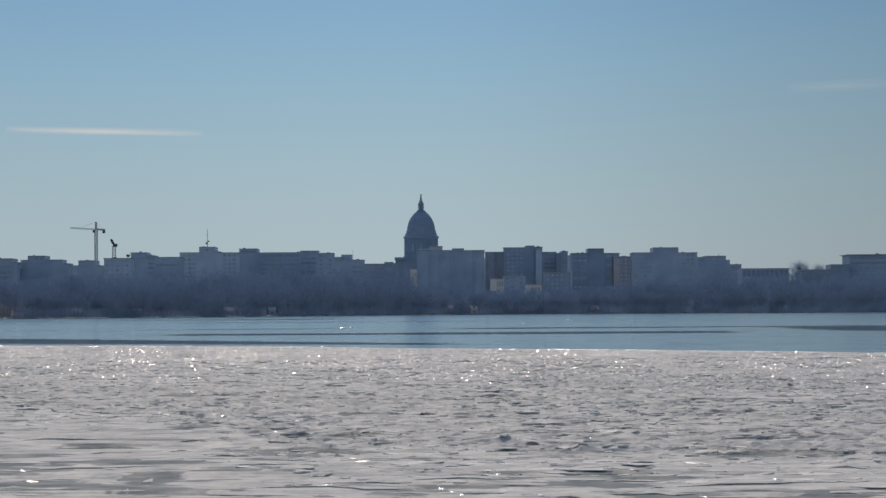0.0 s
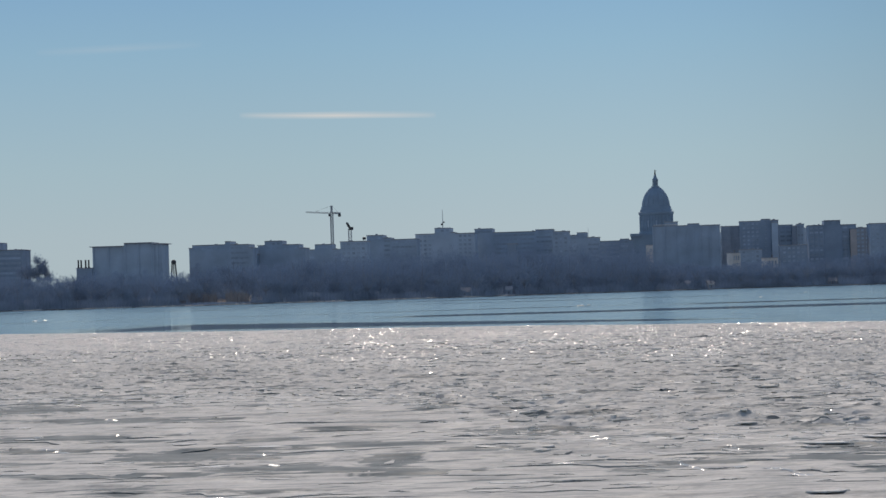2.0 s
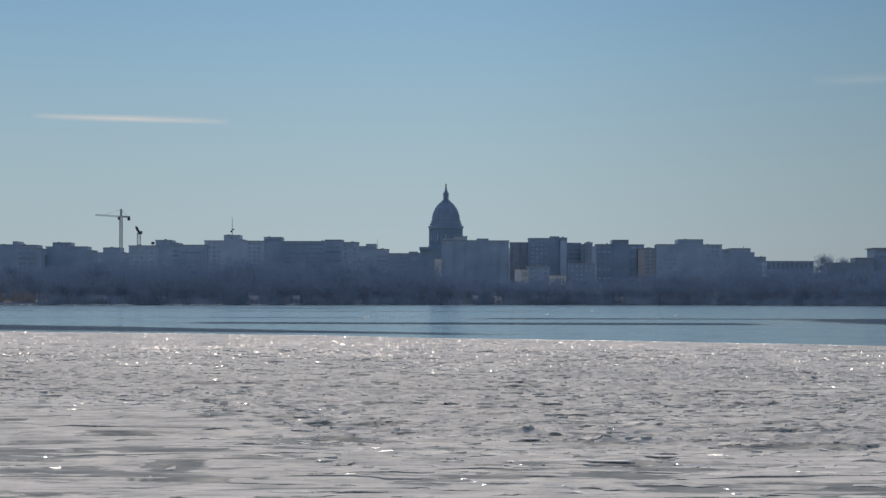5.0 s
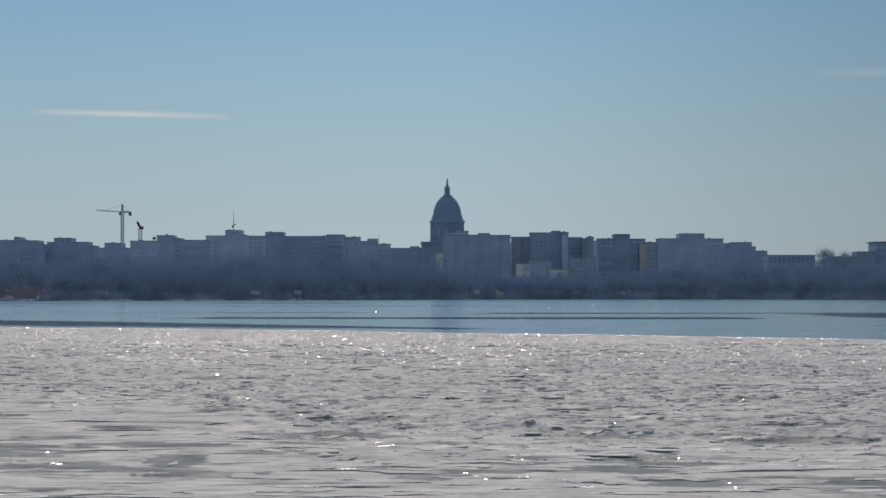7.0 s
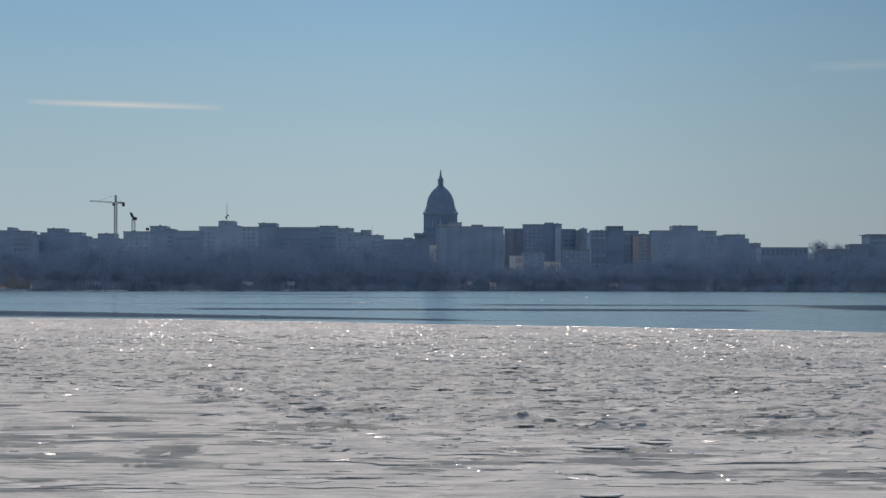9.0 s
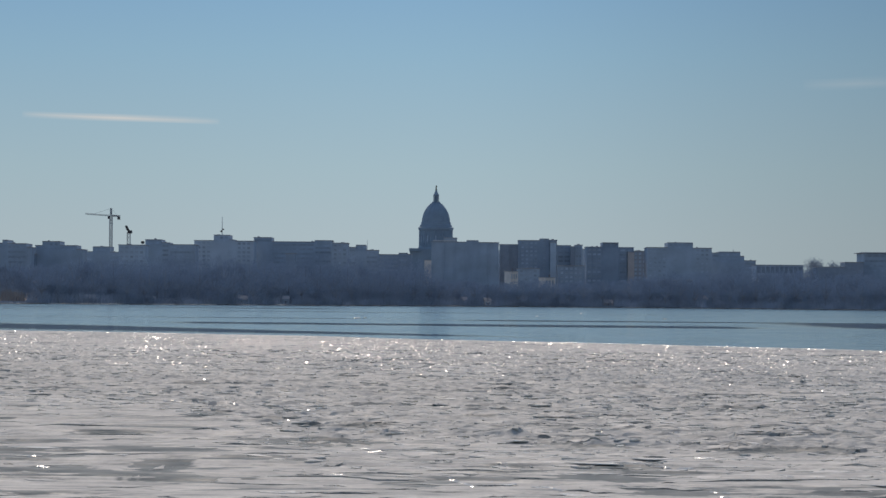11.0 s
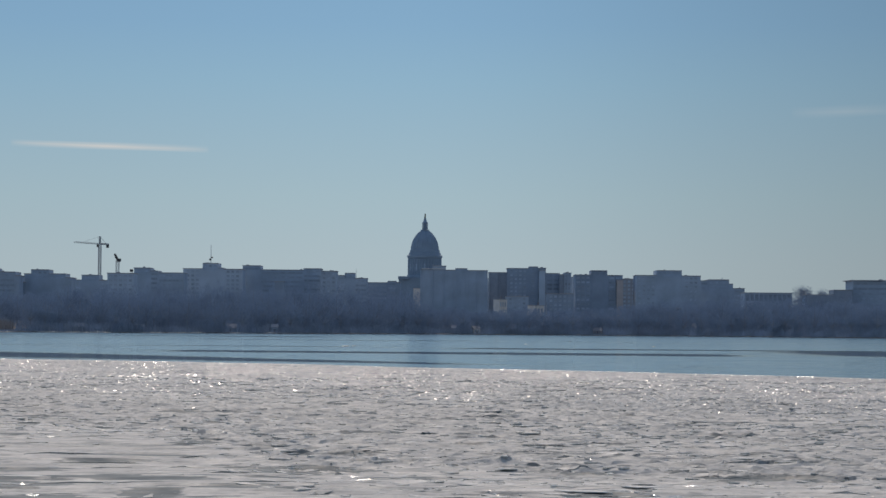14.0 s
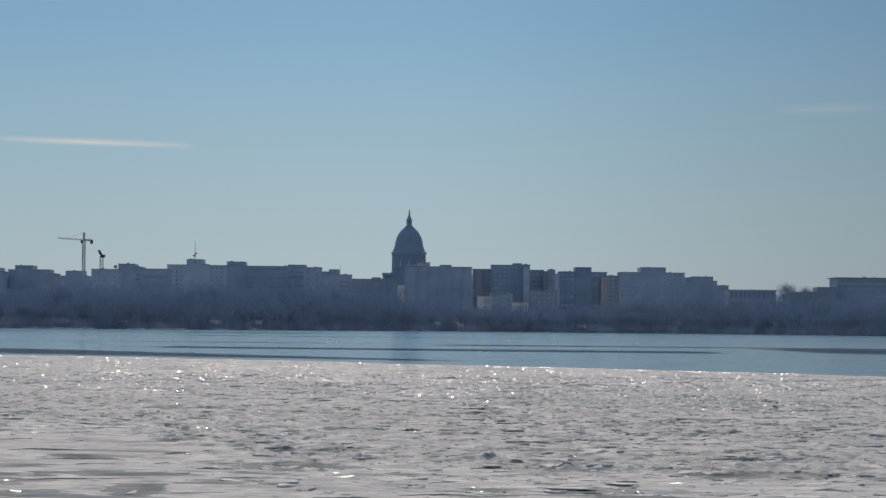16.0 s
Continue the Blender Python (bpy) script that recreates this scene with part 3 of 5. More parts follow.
def building(name, label, y, deep, blocks, mat, style, turn=0.0):
    """A building of butted blocks (x from, x to, roof height) with its front at y."""
    x0, x1 = blocks[0][0], blocks[-1][1]
    base = min(ground(x, yy) for x in (x0, x1) for yy in (y, y + deep)) - 0.6
    ob = thing(name, (x0 + x1) / 2, y, base, label, name.replace("_", " "), "city buildings" if "building" in name else "", turn)
    cx = ob.location.x
    edges = [x0] + [(a[1] + b[0]) / 2 for a, b in zip(blocks, blocks[1:])] + [x1]
    low = min(b[2] for b in blocks)
    roofs = []
    for k, (b, xa, xb) in enumerate(zip(blocks, edges, edges[1:])):
        xa, xb, top = xa - cx, xb - cx, b[2] - base
        raised = b[2] > low + 2.5 and len(blocks) > 2
        set_back = 0.0 if not raised else 2.5
        part("wall", box(xa, xb, set_back + 0.05 * k, deep - 0.3 * k, 0, top - 0.5), mat, ob)
        lip = 1.9 if "thin roof slab" in label else 1.2 if raised and "overhanging rooftop crown" in label else 0.45
        bm = box(xa - (lip if k == 0 else 0), xb + (lip if k == len(blocks) - 1 else 0), set_back - lip, deep - 0.3 * k + lip, top - 0.5, top, 0.08)
        roofs.append(part("roof", bm, roof_grey, ob))
        if raised:
            part("roof_deck", box(xa, xb, 0.05 * k, set_back + 0.05 * k, 0, low - base - 0.6), mat, ob)
        if style in ("ribbon", "piers") and xb - xa > 4:
            z = top - 2.6
            count = 0
            while z > max(10 - base, 1.5) and count < 9:
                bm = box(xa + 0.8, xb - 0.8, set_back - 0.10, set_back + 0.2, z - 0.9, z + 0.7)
                part("window_band", bm, hazy_glass, ob)
                z -= 3.6
                count += 1
        if style in ("piers", "fins"):
            n = max(2, int((xb - xa) / (4.2 if style == "piers" else 8.5)))
            for i in range(n + 1):
                px = xa + 0.6 + (xb - xa - 1.2) * i / n
                part("pier", box(px - 0.55, px + 0.55, set_back - 0.7, set_back + 0.1, 0.5, top - 0.6, 0.06), mat, ob)
        if style == "grid":
            n = int((xb - xa - 1.0) / 3.7)
            for i in range(n):
                px = (xa + xb) / 2 + (i - (n - 1) / 2) * 3.7
                z, count = top - 2.5, 0
                while z > 14 - base + 4 and z > 2 and count < 9:
                    w = piece("window", WINDOW, None, ob)
                    w.location = (px, set_back + 0.05 * k, z)
                    z -= 3.4
                    count += 1
        if style == "colonnade":
            n = int((xb - xa) / 3.4)
            for i in range(n + 1):
                px = xa + 0.5 + (xb - xa - 1.0) * i / n
                part("column", box(px - 0.5, px + 0.5, -1.3, -0.5, top - 7.5, top - 0.5, 0.08), hazy_concrete_mid, ob)
            part("balcony_floor", box(xa, xb, -1.4, 0.05, top - 8.1, top - 7.5, 0.05), hazy_concrete_light, ob)
            part("window_band", box(xa + 1, xb - 1, -0.08, 0.2, top - 6.5, top - 1.4), hazy_glass, ob)
        if style == "villa":
            for i in (-1, 0, 1):
                w = piece("window", TALL_WINDOW, None, ob)
                w.location = ((xa + xb) / 2 + i * (xb - xa) * 0.3, 0, top - 4.2)
            for i in (-0.47, -0.16, 0.16, 0.47):
                px = (xa + xb) / 2 + i * (xb - xa)
                part("pilaster", box(px - 0.45, px + 0.45, -0.5, 0.1, 1.0, top - 0.6, 0.05), sun_toned_stone, ob)
            part("chimney", box(xb - 3.2, xb - 2.2, 4, 5.2, top, top + 2.2, 0.06), brick_dark, ob)
    # plant on the roof
    rng = random.Random(int(x0 * 10) + int(y))
    if style in ("ribbon", "grid", "piers"):
        for _ in range(2):
            k = rng.randrange(len(blocks))
            xa, xb, top = edges[k] - cx, edges[k + 1] - cx, blocks[k][2] - base
            if xb - xa > 6:
                px, w = rng.uniform(xa + 2, xb - 2), rng.uniform(0.5, 1.3)
                part("roof_unit", box(px - w, px + w, 8, 10, top, top + rng.uniform(0.4, 0.9), 0.1), roof_grey, roofs[k])
    return ob


building("apartment_building", "grey mid-rise apartment block with a flat overhanging roof", 2750, 40, [(-537.0, -507.2, 44.3), (-507.0, -490.5, 49.2), (-490.7, -473.5, 43.7)], hazy_concrete_dark, "ribbon")
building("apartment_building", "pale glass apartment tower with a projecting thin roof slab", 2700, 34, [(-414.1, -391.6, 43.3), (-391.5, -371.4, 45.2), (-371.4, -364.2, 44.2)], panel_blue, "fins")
building("heating_plant", "low grey brick heating plant beside four slim stacks", 2695, 24, [(-425.1, -414.2, 28.4)], hazy_concrete_dark, "plain")
building("apartment_building", "long grey apartment block with a small roof hut", 2760, 40, [(-353.0, -351.0, 41.0), (-350.9, -327.1, 43.0), (-327.0, -323.3, 45.2), (-323.4, -309.4, 42.7), (-309.5, -307.0, 40.2)], hazy_concrete_mid, "ribbon")
building("office_building", "low flat-roofed office link between taller blocks", 2790, 20, [(-310.9, -306.4, 35.6)], hazy_concrete_dark, "plain")
building("apartment_building", "stepped pale grey apartment block on the hill", 2800, 36, [(-307.7, -302.7, 42.1), (-302.6, -289.7, 45.1), (-289.8, -277.3, 42.2), (-277.4, -272.8, 39.4)], hazy_concrete_mid, "grid")
building("office_building", "flat-roofed grey office block below the tower crane", 2950, 34, [(-288.7, -280.0, 39.7), (-280.0, -266.5, 43.5), (-266.6, -258.8, 39.5)], hazy_concrete_mid, "ribbon")
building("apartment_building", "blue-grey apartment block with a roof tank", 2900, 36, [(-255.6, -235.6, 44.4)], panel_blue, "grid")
building("office_building", "grey office block with a raised central storey", 2980, 40, [(-242.1, -229.3, 49.8), (-229.4, -223.2, 47.5), (-223.2, -203.1, 46.1)], hazy_concrete_mid, "ribbon")
building("office_building", "broad pale office building with a rooftop plant room", 3050, 44, [(-208.7, -193.5, 50.6), (-193.4, -180.9, 55.0), (-180.9, -176.9, 51.3), (-176.9, -161.6, 50.4)], hazy_concrete_light, "grid")
building("office_building", "long flat office slab with two low roof housings", 3100, 44, [(-164.2, -149.7, 54.2), (-149.7, -115.0, 50.9), (-115.0, -100.9, 52.1)], hazy_concrete_mid, "ribbon")
building("office_building", "grey office block at the end of a long slab", 3060, 36, [(-99.6, -87.0, 49.6)], hazy_concrete_mid, "grid")
building("grey_house", "dark grey house front among bare trees", 2700, 14, [(-120.1, -113.7, 36.4)], hazy_concrete_dark, "plain")
building("office_building", "low stepped office building with a thin aerial", 3200, 30, [(-91.0, -84.4, 48.3), (-84.4, -75.9, 50.2), (-75.9, -65.6, 45.9)], hazy_concrete_mid, "ribbon")
building("office_building", "long low flat-roofed office building near the capitol", 3250, 30, [(-67.1, -49.4, 43.1), (-49.4, -41.8, 44.4), (-41.8, -38.4, 43.4)], hazy_concrete_dark, "ribbon")
building("university_building", "tall concrete block with vertical piers and a flat roof", 3180, 40, [(-21.2, 7.8, 53.1), (7.8, 17.7, 54.4), (17.7, 34.5, 52.9)], hazy_concrete_mid, "fins")
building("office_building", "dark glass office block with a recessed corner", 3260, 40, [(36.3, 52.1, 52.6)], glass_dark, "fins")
building("office_building", "dark office tower with a rounded rooftop plant room", 3240, 40, [(51.8, 69.9, 55.9), (70.0, 77.6, 57.3), (77.6, 84.2, 56.3)], hazy_concrete_dark, "grid")
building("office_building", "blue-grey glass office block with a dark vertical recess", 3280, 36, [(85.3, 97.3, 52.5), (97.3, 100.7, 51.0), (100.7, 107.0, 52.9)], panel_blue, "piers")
building("office_building", "pale low office block between taller towers", 3330, 36, [(108.6, 113.0, 50.2)], hazy_concrete_light, "plain")
building("hotel_building", "square hotel tower with an overhanging rooftop crown", 3150, 44, [(106.0, 118.9, 49.5), (119.0, 132.4, 53.1), (132.4, 144.9, 49.3)], hazy_concrete_dark, "piers")
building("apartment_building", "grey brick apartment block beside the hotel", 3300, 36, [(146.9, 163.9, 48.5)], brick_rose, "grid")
building("university_building", "massive grey university block with a raised plant room", 3120, 50, [(154.5, 171.0, 49.1), (171.1, 191.7, 53.1), (191.7, 206.8, 48.9)], hazy_concrete_mid, "grid")
building("university_building", "stepped grey university building with a roof stack", 3180, 44, [(210.8, 217.3, 45.9), (217.3, 234.6, 46.8), (234.6, 237.9, 43.4), (237.8, 247.2, 39.7)], hazy_concrete_mid, "ribbon")
building("library_building", "long low library with a columned upper storey", 2950, 40, [(229.3, 265.7, 33.8)], hazy_concrete_light, "colonnade")
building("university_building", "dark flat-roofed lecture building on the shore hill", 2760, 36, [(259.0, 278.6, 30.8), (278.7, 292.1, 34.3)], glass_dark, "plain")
building("university_building", "wide modern university building with a thin roof slab", 2780, 50, [(294.3, 358.4, 41.6)], hazy_concrete_mid, "ribbon")
building("tan_house", "tan stone house with tall narrow windows, sunlight painted in", 2985, 12, [(41.4, 47.4, 27.6)], sun_toned_stone, "villa", 22)
building("tan_house", "tan rendered house with three tall windows, sunlight painted in", 2985, 12, [(68.0, 76.5, 23.0)], sun_toned_stone, "villa", 22)
building("apartment_building", "low grey apartment block behind the shore trees", 3100, 24, [(48.5, 66.8, 30.9)], hazy_concrete_mid, "grid")
building("apartment_building", "grey apartment block with balconies behind the trees", 3090, 24, [(81.1, 102.9, 33.3)], hazy_concrete_dark, "grid")
building("apartment_building", "low grey flats above the shore trees", 2960, 20, [(235.6, 253.0, 23.1)], hazy_concrete_mid, "ribbon")
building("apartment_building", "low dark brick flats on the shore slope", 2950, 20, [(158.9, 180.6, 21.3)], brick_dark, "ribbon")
# Slim blocks added to show two sunlit facade edges and one shaded recess.
building("facade_strip", "tan brick strip added for the sunlit side of the hotel", 3144, 5, [(139.9, 145.0, 45.5)], brick_tan, "plain")
building("facade_strip", "pale blue strip added for the sunlit edge of an office block", 3234, 5, [(78.4, 83.6, 54.3)], panel_blue, "plain")
building("facade_strip", "dark strip added for a shaded recess in an office block", 3274, 5, [(96.6, 100.5, 51.4)], glass_dark, "plain")
building("stone_pavilion", "pale stone pavilion beside the capitol, sunlight painted in", 3300, 14, [(-27.9, -21.6, 39.1)], sun_toned_stone, "plain")
building("office_building", "grey office block glimpsed between nearer towers", 3420, 30, [(29.5, 61.2, 49.5)], hazy_concrete_mid, "ribbon")
building("office_building", "pale office block set behind the front row", 3440, 30, [(79.2, 124.8, 47.8)], hazy_concrete_light, "ribbon")
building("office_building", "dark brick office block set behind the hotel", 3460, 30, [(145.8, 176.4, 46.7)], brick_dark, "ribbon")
building("office_building", "grey block set behind the university buildings", 3400, 30, [(208.3, 239.3, 43.4)], hazy_concrete_mid, "ribbon")
building("office_building", "low grey block behind the library", 3300, 30, [(245.8, 265.2, 34.2)], hazy_concrete_dark, "plain")
building("office_building", "grey flat-roofed block seen past the dome", 3520, 16, [(-12.0, -0.1, 62.1)], hazy_concrete_mid, "plain")
building("office_building", "long grey block behind the hill trees", 3350, 30, [(-312.1, -223.4, 42.3)], hazy_concrete_dark, "ribbon")
building("office_building", "low hall behind the hill trees", 3000, 30, [(-337.6, -286.4, 33.3)], hazy_concrete_dark, "ribbon")


def capitol():
    """A granite state capitol: wings, colonnaded drum, ribbed dome, lantern and statue."""
    x, y = -20.1, 3600
    base = ground(x, y) - 0.5
    ob = thing("capitol_building", x, y, base, "pale granite domed state capitol with a gilded statue on top", "capitol building")
    z = -base
    part("wing", box(-24, 26, -14, 60, 0, z + 52, 0.2), granite, ob)
    part("wing", box(-62, -24, 4, 50, 0, z + 43, 0.2), granite, ob)
    part("wing", box(26, 66, 4, 50, 0, z + 43, 0.2), granite, ob)
    part("portico", box(-24.6, -14, -16, -14, z + 50, z + 53, 0.2), granite, ob, "sunlit granite attic block")
    part("portico", box(14, 26.6, -16, -14, z + 50, z + 53, 0.2), granite, ob, "sunlit granite attic block")
    part("drum_base", lathe([(16.6, z + 50), (16.6, z + 54.5), (16.0, z + 55)], 48, 0, 18), granite, ob)
    part("drum", lathe([(15.35, z + 55), (15.35, z + 70.6)], 48, 0, 18), granite, ob)
    for i in range(36):
        a = 2 * math.pi * (i + 0.5) / 36
        cx, cy = 15.4 * math.cos(a), 18 + 15.4 * math.sin(a)
        bm = bmesh.new()
        add_rod(bm, (cx, cy, z + 55), (cx, cy, z + 70.2), 0.62, 0.52, 8)
        part("column", bm, granite, ob)
    for i in range(24):
        a = 2 * math.pi * i / 24
        w = part("drum_window", box(-0.7, 0.7, -0.12, 0.1, -3.2, 3.2), hazy_glass, ob)
        w.location, w.rotation_euler = (15.35 * math.sin(a), 18 - 15.35 * math.cos(a), z + 62), (0, 0, a)
    part("cornice", lathe([(15.6, z + 70.2), (16.4, z + 71.0), (16.7, z + 73.0), (15.5, z + 73.6)], 48, 0, 18), granite, ob)
    part("attic", lathe([(15.2, z + 73.4), (15.0, z + 75.4), (14.2, z + 75.9), (13.9, z + 78.2), (13.1, z + 78.8)], 48, 0, 18), granite, ob)
    profile = [(13.1, 78.2), (12.95, 80.5), (12.45, 83.2), (11.5, 86.3), (10.05, 89.4), (8.1, 92.2), (5.9, 94.6), (4.0, 96.0), (3.4, 96.6)]
    part("dome", lathe([(r, z + h) for r, h in profile], 48, 0, 18), granite, ob)
    for i in range(16):
        a = 2 * math.pi * (i + 0.5) / 16
        bm = bmesh.new()
        for (r0, h0), (r1, h1) in zip(profile, profile[1:]):
            add_rod(bm, (r0 * math.cos(a), 18 + r0 * math.sin(a), z + h0), (r1 * math.cos(a), 18 + r1 * math.sin(a), z + h1), 0.42, 0.4, 5)
        part("rib", bm, granite, ob)
    lantern = part("lantern", lathe([(3.9, z + 96.4), (3.9, z + 97.4), (2.0, z + 97.6), (2.0, z + 102.9), (2.8, z + 103.2), (2.7, z + 103.9), (1.8, z + 105.2), (1.25, z + 106.8), (0.85, z + 108.2)], 24, 0, 18), granite, ob)
    for i in range(8):
        a = 2 * math.pi * (i + 0.5) / 8
        bm = bmesh.new()
        add_rod(bm, (2.6 * math.cos(a), 18 + 2.6 * math.sin(a), z + 97.4), (2.6 * math.cos(a), 18 + 2.6 * math.sin(a), z + 103.1), 0.3, 0.26, 6)
        part("column", bm, granite, lantern)
    bm = lathe([(0.85, z + 108.1), (0.7, z + 109.3), (0.5, z + 110.7), (0.62, z + 111.6), (0.32, z + 112.1), (0.38, z + 112.6), (0.1, z + 113.2)], 10, 0, 18)
    add_rod(bm, (0.3, 18, z + 111.5), (1.3, 18, z + 112.4), 0.2, 0.12, 5)
    part("statue", bm, bronze, ob, "gilded bronze statue")
    return ob


capitol()


def lattice(bm, a, b, w, bays, r):
    """A square lattice beam from a to b: four chords with diagonals."""
    a, b = Vector(a), Vector(b)
    q = (b - a).to_track_quat("Z", "Y")
    corners = [q @ Vector((sx * w, sy * w, 0)) for sx, sy in ((-1, -1), (1, -1), (1, 1), (-1, 1))]
    for c in corners:
        add_rod(bm, a + c, b + c, r, r, 4)
    for i in range(bays):
        p0, p1 = a.lerp(b, i / bays), a.lerp(b, (i + 1) / bays)
        for k in range(4):
            add_rod(bm, p0 + corners[k], p1 + corners[(k + 1) % 4], r * 0.7, r * 0.7, 4)
            add_rod(bm, p1 + corners[k], p1 + corners[(k + 1) % 4], r * 0.6, r * 0.6, 4)


def tower_crane():
    x, y = -270.5, 3000
    base = ground(x, y)
    ob = thing("tower_crane", x, y, base, "tall lattice tower crane with its jib over the rooftops", "crane", "cranes")
    top, jib = 74.0 - base, 68.3 - base
    bm = bmesh.new()
    lattice(bm, (0, 0, 0), (0, 0, jib), 1.0, 22, 0.30)
    part("mast", bm, crane_steel, ob)
    bm = bmesh.new()
    lattice(bm, (0, 0, jib), (0, 0, top), 0.55, 4, 0.30)
    part("tower_head", bm, crane_steel, ob)
    bm = bmesh.new()
    lattice(bm, (-1, 0, jib), (-17.4, -26, jib + 0.7), 0.42, 16, 0.11)
    part("jib", bm, crane_steel, ob)
    bm = bmesh.new()
    lattice(bm, (1, 0, jib), (6.0, 8, jib - 0.2), 0.5, 6, 0.22)
    part("counter_jib", bm, crane_steel, ob)
    part("counterweight", box(4.4, 6.4, 6, 9, jib - 2.9, jib - 0.3, 0.15), dark_steel, ob, "dark concrete counterweight")
    part("cab", box(-2.4, -0.9, -2.0, 0.0, jib - 2.6, jib - 0.4, 0.1), dark_steel, ob)
    for end in ((-11.6, -17, jib + 0.8), (4.8, 6.4, jib)):
        bm = bmesh.new()
        add_rod(bm, (0, 0, top), end, 0.07, 0.07, 4)
        part("tie_bar", bm, dark_steel, ob)


def luffing_crane():
    x, y = -257.4, 3010
    base = ground(x, y)
    ob = thing("luffing_crane", x, y, base, "short lattice crane seen end on behind the roofs", "crane", "cranes")
    top = 56.5 - base
    bm = bmesh.new()
    lattice(bm, (0, 0, 0), (0, 0, top - 1), 1.2, 14, 0.22)
    part("mast", bm, crane_steel, ob)
    part("machine_house", box(-0.6, 2.6, -2, 2, top - 1.8, top + 0.6, 0.2), dark_steel, ob, "dark machine house")
    bm = bmesh.new()
    lattice(bm, (0, 0, top), (-1.4, -9, top + 3.6), 0.5, 5, 0.25)
    part("jib", bm, dark_steel, ob)
    part("cab", box(-2.0, -0.6, -2, 0, top + 0.8, top + 3.6, 0.15), dark_steel, ob)


def roof_aerial(x, y, z0, z1, r, label, dish=False):
    ob = thing("aerial_mast", x, y, z0, label, "aerial", "aerials")
    bm = bmesh.new()
    add_rod(bm, (0, 0, -1.5), (0, 0, z1 - z0), r, r * 0.45, 6)
    part("pole", bm, crane_steel, ob)
    if dish:
        bm = lathe([(0.5, 2.0), (0.9, 2.4), (0.9, 3.2), (0.4, 3.6)], 10, -0.6, 0)
        part("dish", bm, dark_steel, ob)
        bm = lathe([(0.4, 3.8), (0.7, 4.1), (0.7, 4.8), (0.3, 5.0)], 10, 0.9, 0)
        part("dish", bm, dark_steel, ob)
    return ob


tower_crane()
luffing_crane()
roof_aerial(-187.0, 3056, 55.0, 69.3, 0.34, "slim grey aerial mast with small dishes on a flat roof", True)
roof_aerial(-74.9, 3206, 46.0, 54.0, 0.22, "thin grey aerial on a low roof")
roof_aerial(229.0, 3186, 46.6, 48.6, 0.4, "short grey roof vent pipe")


def heating_stacks():
    for x in (-424.9, -422.9, -419.7, -417.5):
        top = 34.0
        base = 28.4
        ob = thing("smoke_stack", x, 2703, base, "slim dark steel smoke stack on the heating plant roof", "smoke stack", "smoke stacks")
        part("pipe", lathe([(0.62, -0.4), (0.55, top - base - 0.5), (0.7, top - base - 0.4), (0.7, top - base)], 10), dark_steel, ob)
        part("collar", lathe([(0.8, -0.05), (0.8, 0.5), (0.62, 0.7)], 10), dark_steel, ob)


def arch_tower():
    x, y = -355.2, 2690
    base = ground(x, y)
    ob = thing("water_tower", x, y, base, "dark legged water tower with a domed top", "water tower")
    h = 32.2 - base
    part("tank", lathe([(0.8, h - 3.4), (1.6, h - 2.8), (1.8, h - 1.4), (1.2, h - 0.4), (0.2, h)], 16), dark_steel, ob)
    for sx, sy in ((-1, -1), (1, -1), (1, 1), (-1, 1)):
        bm = bmesh.new()
        add_rod(bm, (sx * 2.2, sy * 2.2, 0), (sx * 1.1, sy * 1.1, h - 2.6), 0.38, 0.34, 6)
        part("leg", bm, dark_steel, ob)
    bm = bmesh.new()
    add_rod(bm, (0, 0, 0), (0, 0, h - 3), 0.4, 0.4, 8)
    part("riser", bm, dark_steel, ob)


def roof_tank():
    ob = thing("roof_tank", -237.9, 2906, 44.4, "round steel water tank on a flat roof", "tank")
    part("tank", lathe([(0.5, 0.8), (1.2, 1.1), (1.4, 2.0), (1.1, 2.7), (0.3, 3.0)], 14), dark_steel, ob)
    for i in range(3):
        a = 2 * math.pi * i / 3
        bm = bmesh.new()
        add_rod(bm, (0.8 * math.cos(a), 0.8 * math.sin(a), -0.1), (0.7 * math.cos(a), 0.7 * math.sin(a), 1.3), 0.12, 0.12, 5)
        part("leg", bm, dark_steel, ob)


# A pale slab added where the roof edge catches the sun.
def sunlit_roof_edge(x0, x1, y, z, label):
    ob = thing("sunlit_roof_edge", (x0 + x1) / 2, y, z, label, "canopy")
    w = (x1 - x0) / 2
    part("slab", box(-w, w, 0, 9, 0.55, 1.05, 0.08), sun_toned_stone, ob)
    for i in range(6):
        px = -w + 0.6 + (2 * w - 1.2) * i / 5
        part("post", box(px - 0.25, px + 0.25, 0.3, 0.8, 0, 0.55), hazy_concrete_light, ob)
    return ob


sunlit_roof_edge(-20.2, -1.0, 3181, 53.1, "pale slab on posts added for a sunlit roof edge")
heating_stacks()
arch_tower()
roof_tank()


